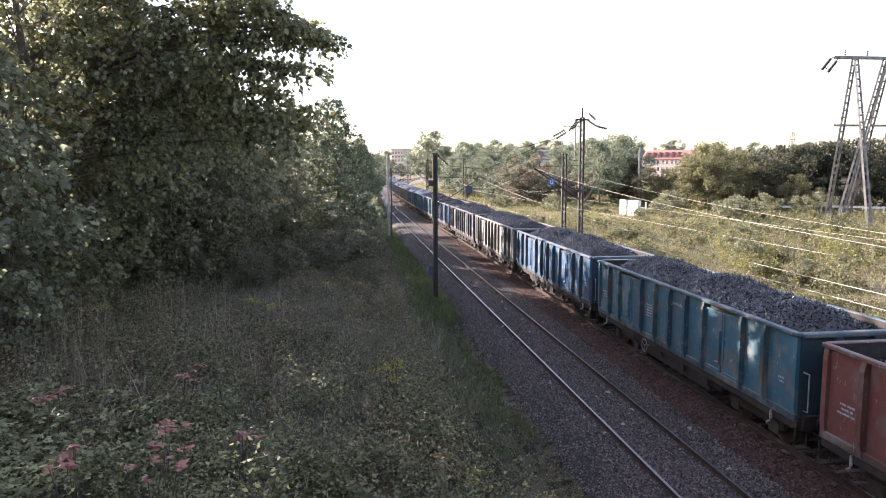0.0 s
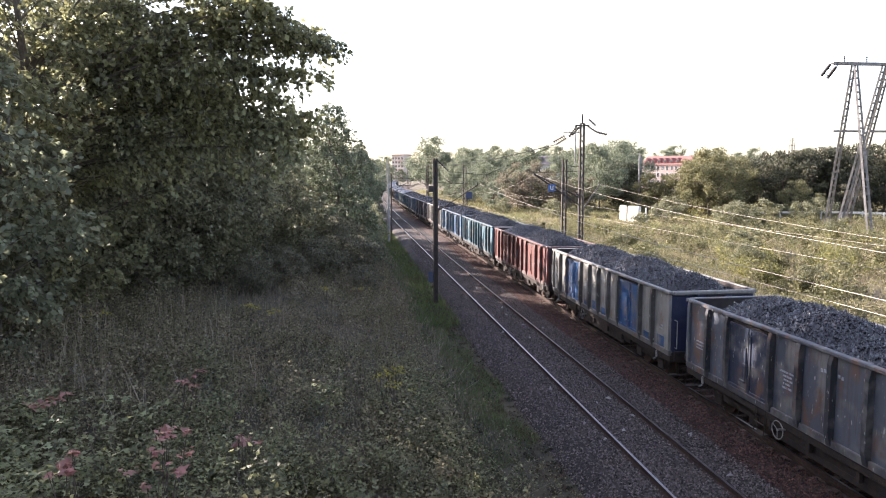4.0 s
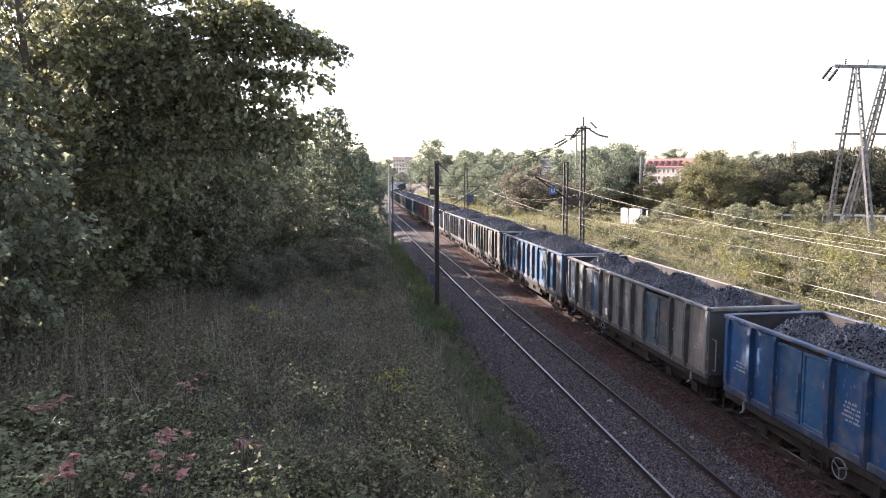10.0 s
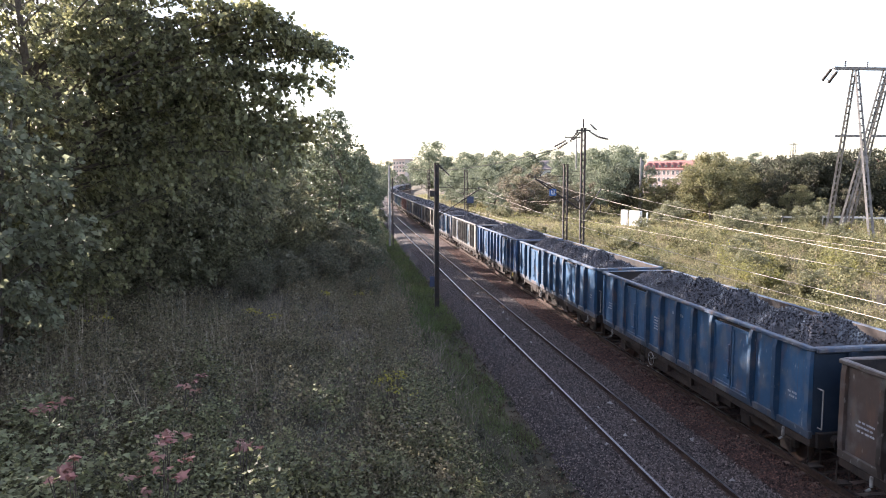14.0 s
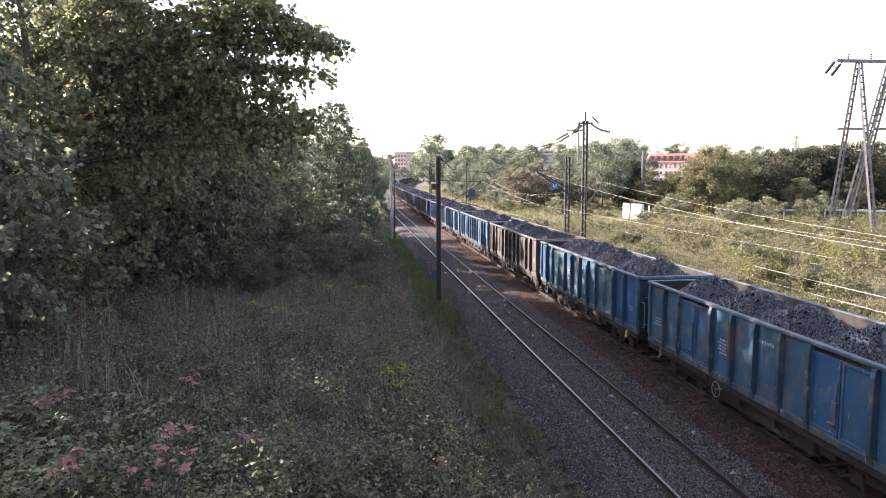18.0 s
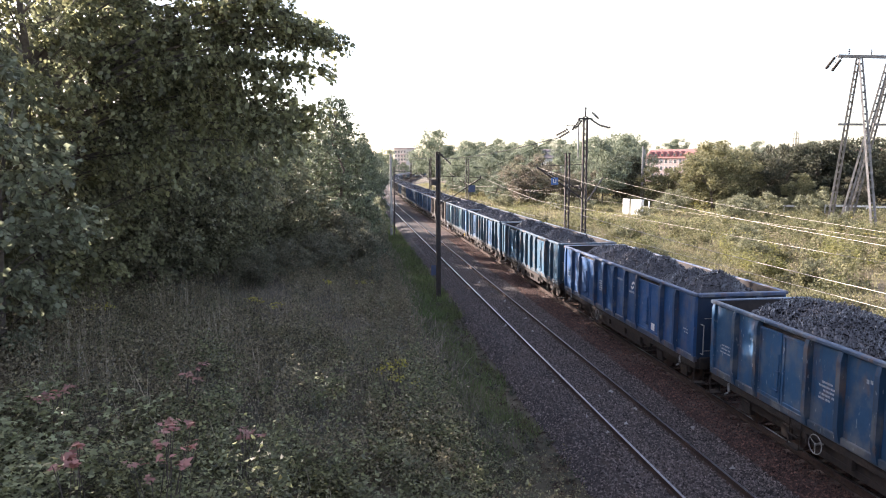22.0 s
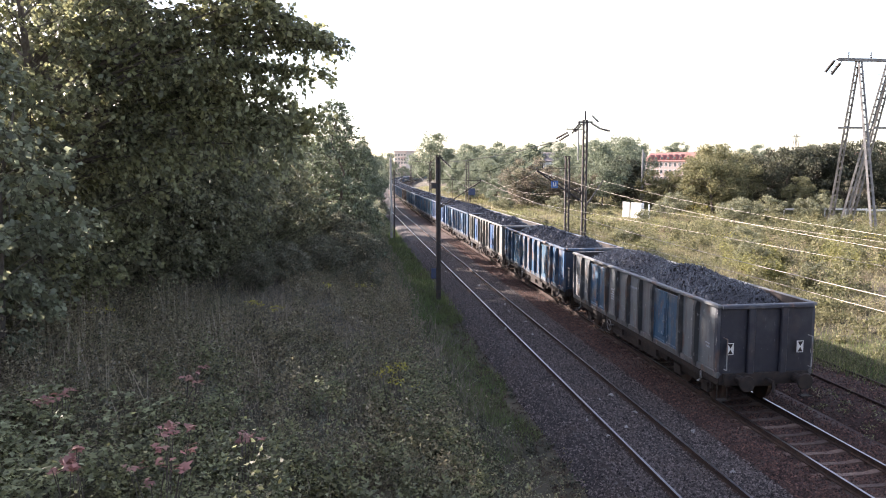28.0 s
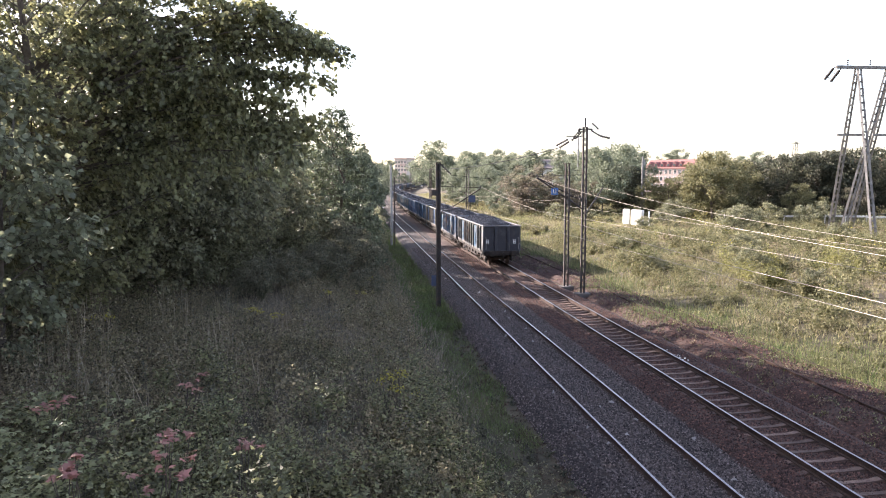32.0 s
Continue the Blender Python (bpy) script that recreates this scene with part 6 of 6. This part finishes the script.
def clump(name, label, x, y, height, n, r, leaf, mat, category, group, lobed=False):
    rng2 = np.random.default_rng(int(abs(x * 100 + y * 7)))
    base = tagged(new(name), label, category, group)
    z = float(ground_z(x, y))
    base.matrix_basis = pose(x, y, z)
    heads = rng2.normal(size=(5, 3)) * np.array([r, r, r * (0.55 if lobed else 0.18)]) + np.array([0, 0, height])
    pts = heads[rng2.integers(0, 5, n)] + rng2.normal(size=(n, 3)) * r * np.array([0.35, 0.35, 0.12 if lobed else 0.28])
    size = leaf * rng2.uniform(0.7, 1.3, n)
    part("leaves", lobed_mesh("leaves", pts, size, rng2) if lobed else leaf_mesh("leaves", pts, size, rng2, droop=0.5), mat, base)
    for q in pts[:: max(1, n // 6)]:
        part("stem", tubes([[((rng2.normal() * 0.1, rng2.normal() * 0.1, -0.1), 0.012), (tuple(q), 0.006)]], 4), M_BARK, base)


for x, y, h in ((-4.35, 11.2, 1.45), (-3.05, 10.9, 1.45), (-3.0, 11.3, 1.75), (-2.1, 13.2, 1.15), (-6.2, 14.8, 1.3), (-4.0, 17.0, 1.1)):
    clump("maple_seedling", "young maple with red autumn leaves", x, y, h, 34, 0.2, 0.17, M_REDLEAF, "seedling", "red maple seedlings", True)
for x, y, h in ((1.35, 19.6, 1.25), (0.95, 19.2, 1.2), (1.3, 18.8, 1.1), (-3.0, 26.6, 1.0), (-3.8, 28, 1.0), (0.6, 36.0, 1.0), (1.0, 40.0, 1.1), (-8, 24, 0.9), (-1.0, 33, 0.9)):
    clump("goldenrod_plant", "goldenrod with bright yellow flower heads", x, y, h, 60, 0.17, 0.06, M_GOLD, "wildflower", "goldenrod on the bank")

# ---------------- stones and sleepers ----------------


def stones(name, label, pts, size, mat):
    n = len(pts)
    o = np.array([(1, 0, 0), (-1, 0, 0), (0, 1, 0), (0, -1, 0), (0, 0, 1)], dtype=float)
    v = pts[:, None, :] + o[None] * size * grng.uniform(0.45, 1.2, (n, 5, 1)) + grng.normal(size=(n, 5, 3)) * size * 0.22
    f = np.array([(0, 2, 4), (2, 1, 4), (1, 3, 4), (3, 0, 4)])
    c = (np.arange(n)[:, None, None] * 5 + f[None]).reshape(-1, 3)
    ob = part(name, polygons(name, v.reshape(-1, 3), c), mat)
    return tagged(ob, label, "gravel", kind="stuff")


def bed_points(n, x0, x1, y0, y1, z):
    y = y0 + (y1 - y0) * grng.uniform(0, 1, n) ** 1.6
    return np.stack([grng.uniform(x0, x1, n) + bend(y), y, np.full(n, z)], 1)


stones("ballast_gravel", "loose grey ballast stones between the near rails", bed_points(60000, NEAR_X - 1.6, NEAR_X + 1.9, 10, 70, -0.162), 0.036, M_STONE)
q = bed_points(17000, 0, 0.8, 10, 60, 0)
q[:, 2] = -0.74 + 0.66 * q[:, 0]
q[:, 0] += NEAR_X - 2.45
stones("shoulder_gravel", "grey stones on the ballast shoulder", q, 0.034, M_STONE)
stones("rust_gravel", "rust-stained ballast stones along the far rails", np.concatenate([bed_points(15000, FAR_X - 2.1, FAR_X - 0.9, 11, 70, -0.195), bed_points(12000, FAR_X + 1.0, FAR_X + 1.9, 11, 70, -0.205), bed_points(20000, FAR_X - 0.7, FAR_X + 0.7, 11, 70, -0.24)]), 0.036, M_RUSTSTONE)
q = bed_points(26000, SIDE_X - 2.5, SIDE_X + 1.4, 13, 75, 0)
q[:, 2] = siding_z(q[:, 0] - bend(q[:, 1])) + 0.008
stones("siding_gravel", "old ballast stones around the siding", q, 0.045, M_RUSTSTONE)
q = bed_points(22, FAR_X + 0.9, FAR_X + 1.35, 25.5, 27.2, -0.22)
stones("white_debris", "scraps of white paper beside the rails", q, 0.055, M_WHITE)
q = bed_points(4500, NEAR_X - 2.0, NEAR_X + 1.9, 10, 60, -0.158)
stones("light_gravel", "lighter grey stones scattered through the ballast", q, 0.036, M_FOOTING)
q = bed_points(40, NEAR_X - 1.5, NEAR_X + 1.6, 12, 60, -0.15)
stones("pale_stones", "larger pale stones on the ballast", q, 0.085, M_CONCRETE)

SLEEPER = [(-1.3, -0.24, 0.11), (-1.12, -0.205, 0.12), (-0.62, -0.168, 0.11), (-0.3, -0.21, 0.085), (0.3, -0.21, 0.085), (0.62, -0.168, 0.11), (1.12, -0.205, 0.12), (1.3, -0.24, 0.11)]
sl = mesh_of("sleeper", [(x, d, h) for x, z, w in SLEEPER for d, h in ((-w, -0.40), (-w * 0.85, z), (w * 0.85, z), (w, -0.40))],
             [(4 * i + a, 4 * i + a + 1, 4 * i + a + 5, 4 * i + a + 4) for i in range(len(SLEEPER) - 1) for a in range(3)] + [(3, 2, 1, 0), (28, 29, 30, 31)])
sl.materials.append(M_SLEEPER)
y = 9.0
while y < 150:
    dx = float(bend(y))
    part("sleeper", sl, None, far_track, at=pose(FAR_X + dx + 0.02 * math.sin(y * 7), y, 0, 0, 0, 0.8 * math.sin(y * 3.1)))
    y += 0.62


# ---------------- what moves ----------------


def motions():
    steps = [32.0 * i / 20 for i in range(21)]
    for k, w in enumerate(train):
        walk(w, [(t, wagon_pose(k, t)) for t in steps])
        # the wheels turn while their wagon is close by
        passing = [t / 15 for t in range(0, 481) if 2 < tail_place(t / 15) + PITCH * k + HALF < 48]
        if not passing:
            continue
        times = sorted({0.0, *passing, 32.0})
        for bogie in w.children:
            if not bogie.name.startswith("bogie"):
                continue
            for wheels in bogie.children:
                d = 0.9 if wheels.location.y > 0 else -0.9
                rows = []
                for t in times:
                    near = min(max(t, passing[0]), passing[-1])
                    rows.append((t, pose(0, d, 0.46) @ pose(0, 0, 0, -math.degrees((tail_place(near) - tail_place(passing[0])) / 0.46))))
                walk(wheels, rows)


motions()
